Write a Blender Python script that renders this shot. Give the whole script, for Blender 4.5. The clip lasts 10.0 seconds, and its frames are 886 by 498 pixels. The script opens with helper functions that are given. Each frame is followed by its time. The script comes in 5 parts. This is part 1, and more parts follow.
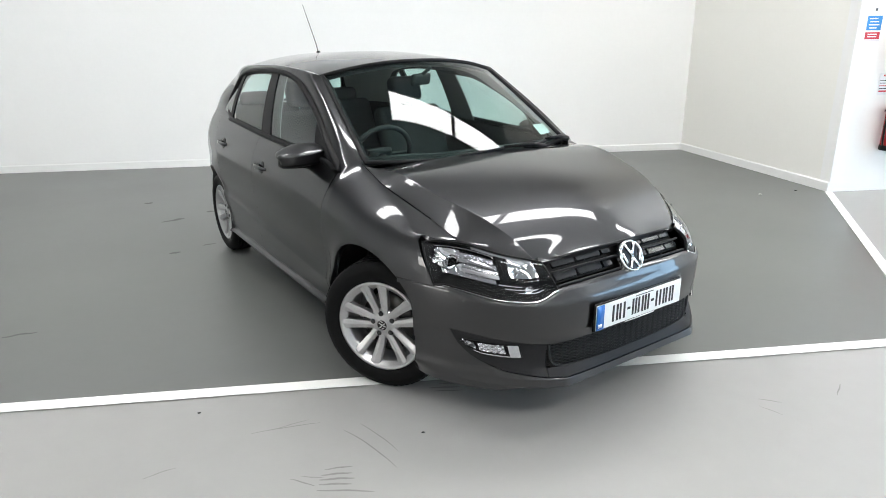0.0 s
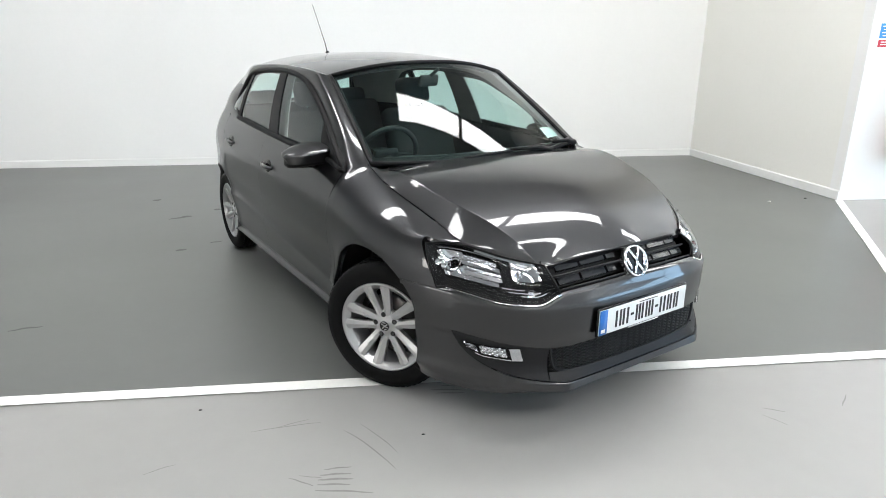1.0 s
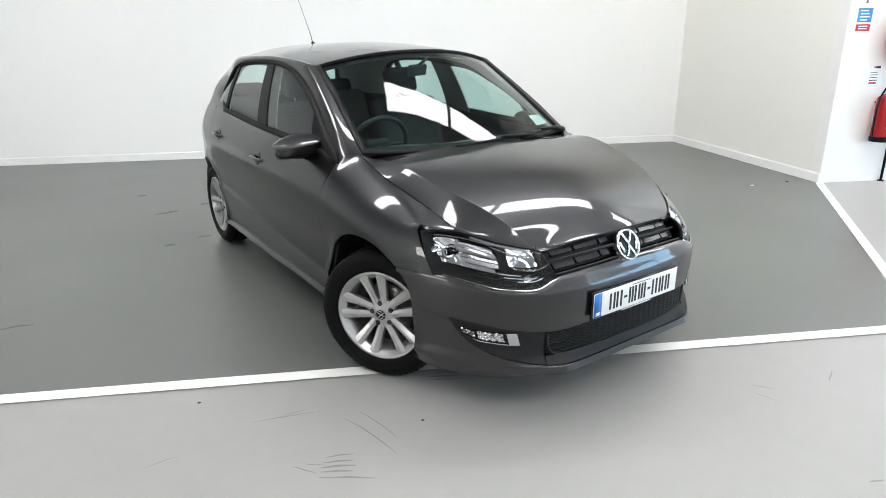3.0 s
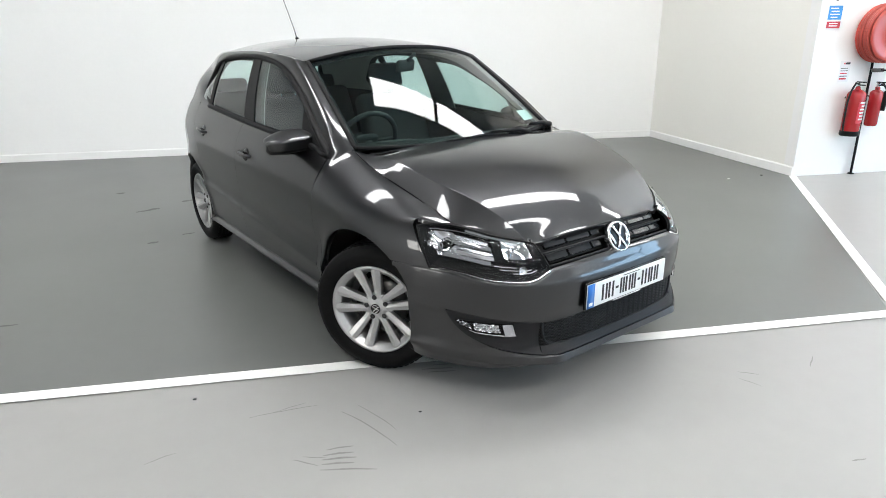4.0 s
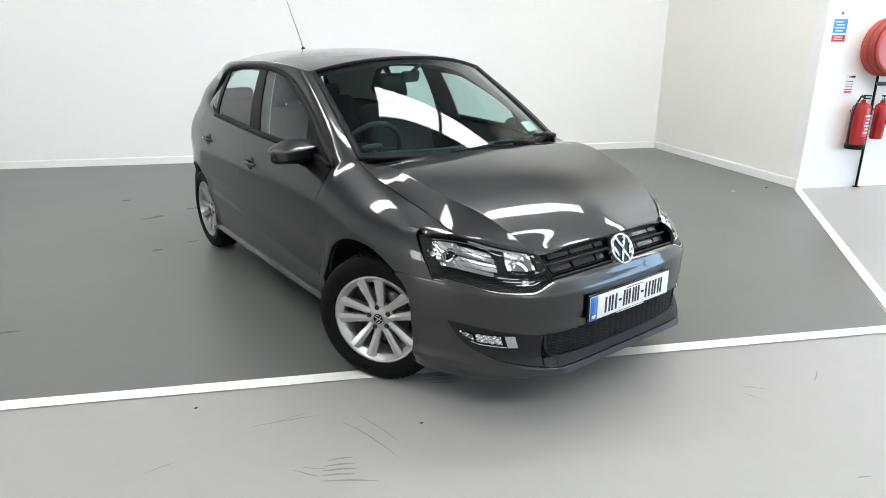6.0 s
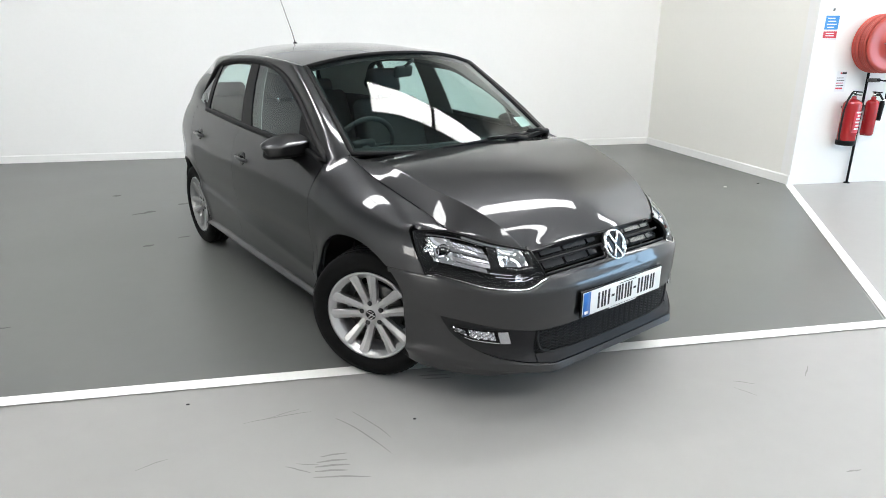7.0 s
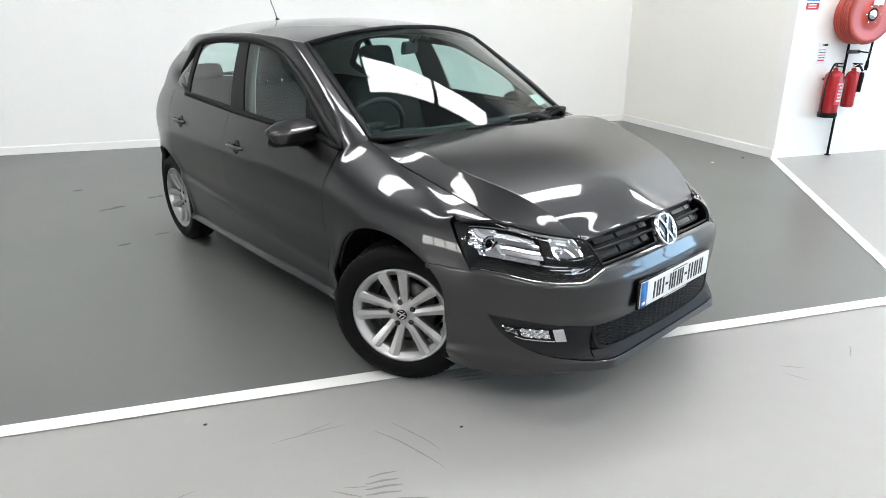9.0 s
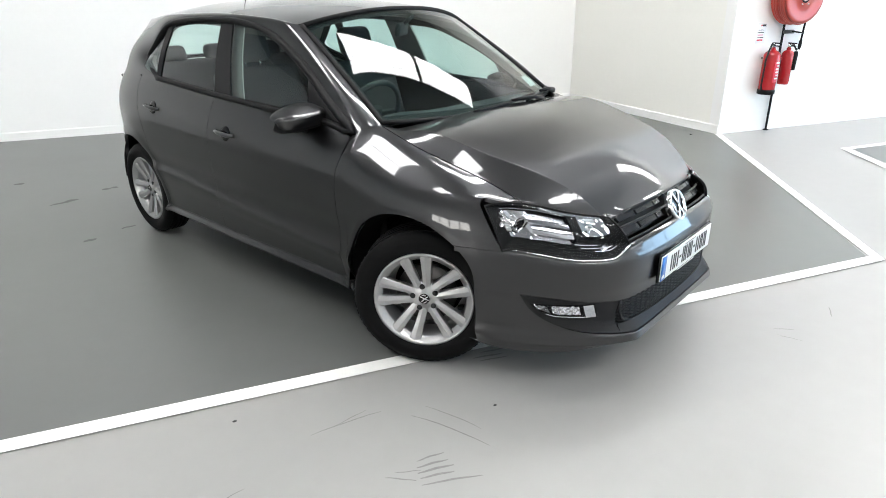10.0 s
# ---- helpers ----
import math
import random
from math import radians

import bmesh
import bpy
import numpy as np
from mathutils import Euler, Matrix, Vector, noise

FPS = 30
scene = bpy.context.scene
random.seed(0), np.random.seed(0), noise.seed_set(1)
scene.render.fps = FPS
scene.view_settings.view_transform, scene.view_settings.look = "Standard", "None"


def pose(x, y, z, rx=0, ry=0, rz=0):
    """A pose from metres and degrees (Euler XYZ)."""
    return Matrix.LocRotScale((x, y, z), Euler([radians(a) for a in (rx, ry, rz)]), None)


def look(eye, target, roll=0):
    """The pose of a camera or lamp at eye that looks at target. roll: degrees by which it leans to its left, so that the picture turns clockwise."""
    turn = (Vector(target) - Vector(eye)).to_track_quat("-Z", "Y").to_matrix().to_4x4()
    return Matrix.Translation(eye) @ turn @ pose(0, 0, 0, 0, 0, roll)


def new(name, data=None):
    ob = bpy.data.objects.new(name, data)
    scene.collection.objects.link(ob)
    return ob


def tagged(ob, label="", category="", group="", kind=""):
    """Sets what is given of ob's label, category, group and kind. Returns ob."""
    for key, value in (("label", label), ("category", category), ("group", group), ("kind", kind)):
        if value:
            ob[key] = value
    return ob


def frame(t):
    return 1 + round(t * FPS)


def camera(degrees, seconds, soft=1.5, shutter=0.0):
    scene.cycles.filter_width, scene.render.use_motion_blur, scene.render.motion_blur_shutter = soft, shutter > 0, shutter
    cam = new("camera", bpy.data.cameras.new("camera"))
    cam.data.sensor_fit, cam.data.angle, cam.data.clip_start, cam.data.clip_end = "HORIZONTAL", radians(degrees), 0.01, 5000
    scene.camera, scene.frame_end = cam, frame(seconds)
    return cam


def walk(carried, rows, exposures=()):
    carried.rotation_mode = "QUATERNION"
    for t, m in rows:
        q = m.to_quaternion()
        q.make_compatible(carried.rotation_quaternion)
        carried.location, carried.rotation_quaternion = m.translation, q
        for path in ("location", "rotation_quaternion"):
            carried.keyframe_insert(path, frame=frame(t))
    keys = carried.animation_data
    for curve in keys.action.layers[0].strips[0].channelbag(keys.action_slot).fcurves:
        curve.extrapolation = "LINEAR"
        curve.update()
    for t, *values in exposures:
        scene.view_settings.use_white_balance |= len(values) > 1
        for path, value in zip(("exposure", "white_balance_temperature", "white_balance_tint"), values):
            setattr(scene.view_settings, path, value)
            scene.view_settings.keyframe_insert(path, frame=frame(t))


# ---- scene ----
cam = camera(72.0, 10.0, soft=0.9)
HEADING = -62.5
CAR = pose(0, 0, 0, 0, 0, HEADING)
PATH = [
    (0, (2.256, -1.916, 1.451), (0.673, -0.861, 0.833), -1.0),
    (0.5, (2.257, -1.907, 1.446), (0.669, -0.865, 0.822), -0.7),
    (1, (2.26, -1.9, 1.449), (0.662, -0.864, 0.837), -0.2),
    (1.5, (2.266, -1.895, 1.442), (0.662, -0.857, 0.851), -0.5),
    (2, (2.267, -1.9, 1.446), (0.663, -0.863, 0.852), -0.3),
    (2.5, (2.266, -1.909, 1.444), (0.676, -0.865, 0.825), -0.6),
    (4, (2.24, -2.032, 1.443), (0.726, -0.9, 0.791), -0.8),
    (4.5, (2.239, -2.032, 1.447), (0.718, -0.906, 0.799), -0.3),
    (5, (2.243, -2.03, 1.454), (0.718, -0.902, 0.819), 0.1),
    (5.5, (2.242, -2.027, 1.449), (0.712, -0.899, 0.827), -0.1),
    (6.8, (2.235, -2.029, 1.452), (0.712, -0.9, 0.816), -0.7),
    (7, (2.236, -2.024, 1.449), (0.724, -0.881, 0.811), -0.2),
    (7.5, (2.203, -2.074, 1.447), (0.705, -0.894, 0.844), 0.0),
    (8, (2.128, -2.107, 1.43), (0.627, -0.951, 0.79), -1.1),
    (8.5, (2.001, -2.113, 1.422), (0.524, -0.945, 0.747), -1.1),
    (9, (1.857, -2.136, 1.419), (0.449, -0.897, 0.724), -0.9),
    (9.5, (1.728, -2.237, 1.424), (0.377, -0.95, 0.705), -1.4),
    (10, (1.609, -2.398, 1.433), (0.373, -1.018, 0.68), -0.7),
]
walk(cam, [(t, CAR @ look(eye, target, roll)) for t, eye, target, roll in PATH],
     exposures=((0, 0.07), (7, 0.06), (9, 0.09), (10, 0.21)))

# ---- light ----
world = bpy.data.worlds.new("world")
scene.world = world
world.use_nodes = True
wn = world.node_tree.nodes
sky = wn.new("ShaderNodeTexSky")
sky.sky_type, sky.sun_disc = "NISHITA", False
sky.sun_elevation, sky.sun_rotation = radians(38), radians(200)
world.node_tree.links.new(sky.outputs[0], wn["Background"].inputs[0])
wn["Background"].inputs[1].default_value = 0.1
CEIL = 5.6

# ---- materials ----


def material(name, base=(0.5, 0.5, 0.5), rough=0.5, metal=0.0, coat=0.0, spec=0.5, emit=0.0, grain=0.0, grain_scale=40.0,
             stain=0.0, stain_scale=3.0, bump=0.0, bump_scale=60.0, rough_var=0.0, per_object=0.0, coat_rough=0.03):
    m = bpy.data.materials.new(name)
    m.use_nodes = True
    nt = m.node_tree
    b = nt.nodes["Principled BSDF"]
    b.inputs["Base Color"].default_value = (*base, 1)
    b.inputs["Roughness"].default_value = rough
    b.inputs["Metallic"].default_value = metal
    b.inputs["Coat Weight"].default_value = coat
    b.inputs["Coat Roughness"].default_value = coat_rough
    b.inputs["Specular IOR Level"].default_value = spec
    if emit:
        b.inputs["Emission Color"].default_value = (*base, 1)
        b.inputs["Emission Strength"].default_value = emit
    if grain or stain or bump or rough_var or per_object:
        tc = nt.nodes.new("ShaderNodeTexCoord")
        n1, n2 = nt.nodes.new("ShaderNodeTexNoise"), nt.nodes.new("ShaderNodeTexNoise")
        n1.inputs["Scale"].default_value, n1.inputs["Detail"].default_value = grain_scale, 6
        n2.inputs["Scale"].default_value, n2.inputs["Detail"].default_value, n2.inputs["Roughness"].default_value = stain_scale, 2, 0.4
        for n in (n1, n2):
            nt.links.new(tc.outputs["Object"], n.inputs["Vector"])
        total = nt.nodes.new("ShaderNodeMath")
        total.operation = "MULTIPLY_ADD"
        total.inputs[1].default_value = 2 * grain
        total.inputs[2].default_value = 1 - grain
        nt.links.new(n1.outputs["Fac"], total.inputs[0])
        two = nt.nodes.new("ShaderNodeMath")
        two.operation = "MULTIPLY_ADD"
        two.inputs[1].default_value = 2 * stain
        two.inputs[2].default_value = -stain
        nt.links.new(n2.outputs["Fac"], two.inputs[0])
        add = nt.nodes.new("ShaderNodeMath")
        nt.links.new(total.outputs[0], add.inputs[0])
        nt.links.new(two.outputs[0], add.inputs[1])
        last = add
        if per_object:
            oi = nt.nodes.new("ShaderNodeObjectInfo")
            three = nt.nodes.new("ShaderNodeMath")
            three.operation = "MULTIPLY_ADD"
            three.inputs[1].default_value = 2 * per_object
            three.inputs[2].default_value = -per_object
            nt.links.new(oi.outputs["Random"], three.inputs[0])
            last = nt.nodes.new("ShaderNodeMath")
            nt.links.new(add.outputs[0], last.inputs[0])
            nt.links.new(three.outputs[0], last.inputs[1])
        mul = nt.nodes.new("ShaderNodeVectorMath")
        mul.operation = "SCALE"
        mul.inputs[0].default_value = base
        nt.links.new(last.outputs[0], mul.inputs["Scale"])
        nt.links.new(mul.outputs[0], b.inputs["Base Color"])
        if rough_var:
            rv = nt.nodes.new("ShaderNodeMath")
            rv.operation = "MULTIPLY_ADD"
            rv.inputs[1].default_value = 2 * rough_var
            rv.inputs[2].default_value = rough - rough_var
            nt.links.new(n2.outputs["Fac"], rv.inputs[0])
            nt.links.new(rv.outputs[0], b.inputs["Roughness"])
        if bump:
            n3, bm_ = nt.nodes.new("ShaderNodeTexNoise"), nt.nodes.new("ShaderNodeBump")
            n3.inputs["Scale"].default_value, n3.inputs["Detail"].default_value = bump_scale, 4
            nt.links.new(tc.outputs["Object"], n3.inputs["Vector"])
            bm_.inputs["Strength"].default_value, bm_.inputs["Distance"].default_value = bump, 0.002
            nt.links.new(n3.outputs["Fac"], bm_.inputs["Height"])
            nt.links.new(bm_.outputs[0], b.inputs["Normal"])
    return m


def glass_material(name, tint, gloss_rough=0.0, face=0.07):
    """A thin pane: what passes is tinted, what is mirrored grows towards grazing angles."""
    m = bpy.data.materials.new(name)
    m.use_nodes = True
    nt = m.node_tree
    nt.nodes.clear()
    out, mix = nt.nodes.new("ShaderNodeOutputMaterial"), nt.nodes.new("ShaderNodeMixShader")
    clear, shine, lw = nt.nodes.new("ShaderNodeBsdfTransparent"), nt.nodes.new("ShaderNodeBsdfGlossy"), nt.nodes.new("ShaderNodeLayerWeight")
    lw.inputs[0].default_value = 0.5
    power, scale_ = nt.nodes.new("ShaderNodeMath"), nt.nodes.new("ShaderNodeMath")
    power.operation, scale_.operation = "POWER", "MULTIPLY_ADD"
    power.inputs[1].default_value = 5.0
    scale_.inputs[1].default_value, scale_.inputs[2].default_value = 1 - face, face
    clear.inputs[0].default_value = (*tint, 1)
    shine.inputs[0].default_value = (1, 1, 1, 1)
    shine.inputs["Roughness"].default_value = gloss_rough
    nt.links.new(lw.outputs["Facing"], power.inputs[0])
    nt.links.new(power.outputs[0], scale_.inputs[0])
    nt.links.new(scale_.outputs[0], mix.inputs[0])
    nt.links.new(clear.outputs[0], mix.inputs[1])
    nt.links.new(shine.outputs[0], mix.inputs[2])
    nt.links.new(mix.outputs[0], out.inputs[0])
    return m


PAINT = material("metallic_grey_paint", (0.0395, 0.0398, 0.0418), 0.36, 1.0, coat=1.0, spec=0.2, grain=0.10, grain_scale=900.0, coat_rough=0.035)
PAINT.node_tree.nodes["Principled BSDF"].inputs["Coat IOR"].default_value = 1.5
PAINT.node_tree.nodes["Principled BSDF"].inputs["Specular Tint"].default_value = (0.75, 0.75, 0.75, 1)
BLACK = material("black_plastic", (0.006, 0.006, 0.0065), 0.5, spec=0.15, bump=0.15, bump_scale=500, grain=0.1)
TRIM = material("dark_grey_textured_plastic", (0.014, 0.014, 0.015), 0.5, spec=0.18, bump=0.2, bump_scale=600, grain=0.12)
GLOSSBLACK = material("gloss_black_plastic", (0.004, 0.004, 0.0045), 0.16, spec=0.25)
RUBBER = material("tyre_rubber", (0.004, 0.004, 0.0042), 0.6, spec=0.10, grain=0.2, grain_scale=60, stain=0.25, stain_scale=9, bump=0.2, bump_scale=300)
ALLOY = material("silver_alloy", (0.44, 0.44, 0.44), 0.30, 0.85, coat=0.4, grain=0.05, grain_scale=300)
CHROME = material("chrome", (0.82, 0.82, 0.83), 0.07, 1.0)
PILLAR_GREY = material("pale_grey_cabin_trim", (0.10, 0.105, 0.102), 0.7, grain=0.05, grain_scale=200)
BELT_GREY = material("pale_pillar_edge", (0.42, 0.44, 0.43), 0.6)
REFLECTOR = material("satin_lamp_reflector", (0.64, 0.64, 0.66), 0.20, 1.0)
LAMP_CHROME = material("lamp_reflector", (0.66, 0.66, 0.68), 0.10, 1.0)
FOG_CHROME = material("dull_lamp_reflector", (0.26, 0.26, 0.27), 0.12, 1.0)
STEEL = material("brake_steel", (0.13, 0.125, 0.12), 0.4, 0.9, grain=0.2)
GLASS = glass_material("tinted_car_glass", (0.77, 0.90, 0.87), face=0.08)
SCREEN = glass_material("windscreen_glass", (0.64, 0.80, 0.77), face=0.045)
CLEAR = glass_material("clear_lamp_lens", (0.90, 0.91, 0.92), face=0.012)
GRILLE_GREY = material("grey_grille_plastic", (0.020, 0.021, 0.023), 0.22, spec=0.5)
LINING = material("dark_seat_cloth", (0.052, 0.053, 0.053), 0.85, grain=0.2, grain_scale=30)
DASH = material("soft_dash_plastic", (0.014, 0.0145, 0.015), 0.6, grain=0.1, grain_scale=30)
HEADLINER = material("pale_headlining", (0.42, 0.41, 0.39), 0.9, grain=0.06, grain_scale=300)
WHITE_PLATE = material("plate_white", (0.78, 0.79, 0.78), 0.35, grain=0.03)
BLUE = material("plate_blue", (0.01, 0.13, 0.45), 0.35)
INK = material("black_ink", (0.012, 0.012, 0.013), 0.5)
PAPER = material("paper_disc", (0.72, 0.75, 0.72), 0.6, grain=0.05)
RED_LENS = material("red_lamp_lens", (0.35, 0.015, 0.015), 0.15, coat=0.6)
WALL = material("white_wall_paint", (0.86, 0.86, 0.845), 0.7, stain=0.02, stain_scale=0.7, grain=0.015, grain_scale=25, bump=0.10, bump_scale=180)
# the white wall paint again, with the side wall's warmer light in its colour
WALL_WARM = material("white_wall_paint_warm_tint", (0.86, 0.85, 0.80), 0.7, stain=0.02, stain_scale=0.7, grain=0.015, grain_scale=25, bump=0.10, bump_scale=180)
CEILING = material("grey_ceiling_paint", (0.38, 0.38, 0.375), 0.8, stain=0.02, stain_scale=1.0, grain=0.02)
FLOOR_PALE = material("pale_grey_floor_paint", (0.285, 0.281, 0.272), 0.36, stain=0.06, stain_scale=0.9, grain=0.04, grain_scale=9, rough_var=0.06)
FLOOR_DARK = material("bay_grey_floor_paint", (0.116, 0.1205, 0.1145), 0.35, stain=0.06, stain_scale=0.9, grain=0.04, grain_scale=9, rough_var=0.06)
LINE = material("white_line_paint", (0.78, 0.78, 0.75), 0.45, stain=0.06, stain_scale=5, grain=0.05, grain_scale=60)
SCUFF_PALE = material("rubber_scuff_on_pale_paint", (0.18, 0.176, 0.17), 0.45, grain=0.3, grain_scale=80)
SCUFF_DARK = material("rubber_scuff_on_dark_paint", (0.066, 0.067, 0.064), 0.5, grain=0.3, grain_scale=80)
RED = material("red_enamel", (0.36, 0.008, 0.012), 0.25, coat=0.4, stain=0.05)
RED_REEL = material("faded_red_enamel", (0.46, 0.060, 0.043), 0.35, coat=0.2, stain=0.08)
HOSE = material("red_rubber_hose", (0.38, 0.055, 0.040), 0.5, stain=0.1, grain=0.1)
SIGN_WHITE = material("sign_white", (0.78, 0.79, 0.80), 0.4)
SIGN_BLUE = material("sign_blue", (0.03, 0.25, 0.62), 0.4)
SIGN_RED = material("sign_red", (0.55, 0.03, 0.05), 0.4)
PANEL_GLOW = material("rooflight_glow", (1.0, 1.0, 1.0), 0.5, emit=19.8)

# daylight from the glazed ends of the hall, off to both sides
for x_, y_, z_, w_, h_, e_, c_ in ((9.69, -3.2, 1.75, 5.9, 2.5, 330, (0.47, 0.73, 1.0)), (-11.19, -5.6, 1.6, 3.5, 1.4, 140, (1.0, 0.975, 0.935))):
    day = bpy.data.lights.new("daylight", "AREA")
    day.shape, day.size, day.size_y, day.energy, day.color = "RECTANGLE", w_, h_, e_, c_
    day_ob = new("daylight", day)
    day_ob.matrix_world = look((x_, y_, z_), (0, y_, z_))

# ---- mesh helpers ----


def to_mesh(name, verts, faces, mat, smooth=True):
    me = bpy.data.meshes.new(name)
    me.from_pydata([tuple(map(float, v)) for v in verts], [], faces)
    me.materials.append(mat)
    me.validate()
    if smooth:
        me.polygons.foreach_set("use_smooth", [True] * len(me.polygons))
    me.update()
    return me


def part(name, geo, mat, parent, label="", smooth=True, m=None, kind=""):
    """One mesh object under parent; geo is (verts, faces), a bmesh or a ready mesh."""
    if isinstance(geo, bmesh.types.BMesh):
        me = bpy.data.meshes.new(name)
        bmesh.ops.recalc_face_normals(geo, faces=geo.faces)
        geo.to_mesh(me)
        geo.free()
        me.materials.append(mat)
        if smooth:
            me.polygons.foreach_set("use_smooth", [True] * len(me.polygons))
    elif isinstance(geo, bpy.types.Mesh):
        me = geo
    else:
        me = to_mesh(name, geo[0], geo[1], mat, smooth)
    ob = new(name, me)
    if parent is not None:
        ob.parent = parent
    if m is not None:
        ob.matrix_basis = m
    return tagged(ob, label, kind=kind)


def autosmooth(ob, degrees=35):
    me = ob.data
    if "sharp_edge" not in me.attributes:
        bm = bmesh.new()
        bm.from_mesh(me)
        for e in bm.edges:
            if len(e.link_faces) == 2 and e.calc_face_angle(0) > radians(degrees):
                e.smooth = False
        bm.to_mesh(me)
        bm.free()
    return ob


def thing(name, m, label, category, group="", kind=""):
    ob = new(name)
    ob.matrix_basis = m
    ob.empty_display_size = 0.1
    return tagged(ob, label, category, group, kind)


def box(lo, hi, bevel=0.0, seg=2, m=None):
    bm = bmesh.new()
    c = [(a + b) / 2 for a, b in zip(lo, hi)]
    d = [abs(b - a) for a, b in zip(lo, hi)]
    bmesh.ops.create_cube(bm, size=1, matrix=Matrix.Translation(c) @ Matrix.Diagonal((*d, 1)))
    if bevel:
        bmesh.ops.bevel(bm, geom=bm.edges[:], offset=bevel, segments=seg, affect="EDGES", profile=0.5)
    if m is not None:
        bm.transform(m)
    return bm


def join(*bms):
    out = bms[0]
    for b in bms[1:]:
        tmp = bpy.data.meshes.new("tmp")
        b.to_mesh(tmp)
        b.free()
        out.from_mesh(tmp)
        bpy.data.meshes.remove(tmp)
    return out


def lathe(profile, n=48, axis="y", arc=2 * math.pi):
    """profile: (r, a) pairs; spun about the axis."""
    verts, faces = [], []
    k = len(profile)
    closed = arc > 6.28
    cols = n if closed else n + 1
    for i in range(cols):
        th = arc * i / n
        for r, a in profile:
            c, s_ = r * math.cos(th), r * math.sin(th)
            verts.append((c, a, s_) if axis == "y" else (c, s_, a) if axis == "z" else (a, c, s_))
    for i in range(n):
        j = (i + 1) % cols
        for q in range(k - 1):
            f = (i * k + q, i * k + q + 1, j * k + q + 1, j * k + q)
            faces.append(f if axis == "y" else f[::-1])
    return verts, faces


def tube(points, r, n=8, closed=False, caps=True):
    """A round tube along points; r is a number or one for each point."""
    pts = [Vector(p) for p in points]
    k = len(pts)
    rs = [r] * k if isinstance(r, (int, float)) else list(r)
    verts, faces = [], []
    up = None
    for i, p in enumerate(pts):
        a = pts[(i - 1) % k] if closed or i > 0 else p
        b = pts[(i + 1) % k] if closed or i < k - 1 else p
        t = (b - a).normalized()
        if up is None:
            up = Vector((0, 0, 1)) if abs(t.z) < 0.9 else Vector((1, 0, 0))
        x = t.cross(up).normalized()
        up = x.cross(t).normalized()
        for j in range(n):
            w = 2 * math.pi * j / n
            verts.append(p + rs[i] * (math.cos(w) * x + math.sin(w) * up))
    for i in range(k if closed else k - 1):
        for j in range(n):
            a, b = i * n + j, i * n + (j + 1) % n
            c, d = ((i + 1) % k) * n + (j + 1) % n, ((i + 1) % k) * n + j
            faces.append((a, d, c, b))
    if caps and not closed:
        faces.append(tuple(range(n)))
        faces.append(tuple(reversed(range((k - 1) * n, k * n))))
    return verts, faces


def merge(*geos):
    verts, faces = [], []
    for v, f in geos:
        o = len(verts)
        verts += list(v)
        faces += [tuple(i + o for i in q) for q in f]
    return verts, faces


def grid(pts, flip=False, keep=None):
    """Faces over an n x m x 3 array of points; keep(i, j) says which cells stay."""
    n, m_ = pts.shape[:2]
    verts = pts.reshape(-1, 3)
    faces = []
    for i in range(n - 1):
        for j in range(m_ - 1):
            if keep is None or keep(i, j):
                f = (i * m_ + j, (i + 1) * m_ + j, (i + 1) * m_ + j + 1, i * m_ + j + 1)
                faces.append(f[::-1] if flip else f)
    return verts, faces


def normals(pts):
    du, dv = np.gradient(pts, axis=0), np.gradient(pts, axis=1)
    n = np.cross(du, dv)
    return n / np.maximum(np.linalg.norm(n, axis=2, keepdims=True), 1e-9)


def panel(pts, flip=False, depth=0.014, side=1):
    """A pressed sheet: the grid, with its four edges turned inwards. side=-1 mirrors it over y."""
    pts = np.array(pts, float)
    nrm = normals(pts) * (-1 if flip else 1)
    inner = pts - depth * nrm
    if side < 0:
        pts, inner = pts * [1, -1, 1], inner * [1, -1, 1]
    fl = flip != (side < 0)
    geos = [grid(pts, fl)]
    for a, b in ((pts[0], inner[0]), (inner[-1], pts[-1]), (inner[:, 0], pts[:, 0]), (pts[:, -1], inner[:, -1])):
        geos.append(grid(np.stack([a, b]), not fl))
    return merge(*geos)


def nat(ts, vs):
    """Natural cubic spline."""
    ts, vs = np.array(ts, float), np.array(vs, float)
    n = len(ts)
    h = np.diff(ts)
    a = np.eye(n)
    r = np.zeros(n)
    for i in range(1, n - 1):
        a[i, i - 1:i + 2] = h[i - 1], 2 * (h[i - 1] + h[i]), h[i]
        r[i] = 6 * ((vs[i + 1] - vs[i]) / h[i] - (vs[i] - vs[i - 1]) / h[i - 1])
    k = np.linalg.solve(a, r)

    def f(t):
        t = np.asarray(t, float)
        i = np.clip(np.searchsorted(ts, t) - 1, 0, n - 2)
        u, w = t - ts[i], ts[i + 1] - t
        return (k[i] * w**3 + k[i + 1] * u**3) / (6 * h[i]) + (vs[i] / h[i] - k[i] * h[i] / 6) * w + (vs[i + 1] / h[i] - k[i + 1] * h[i] / 6) * u
    return f


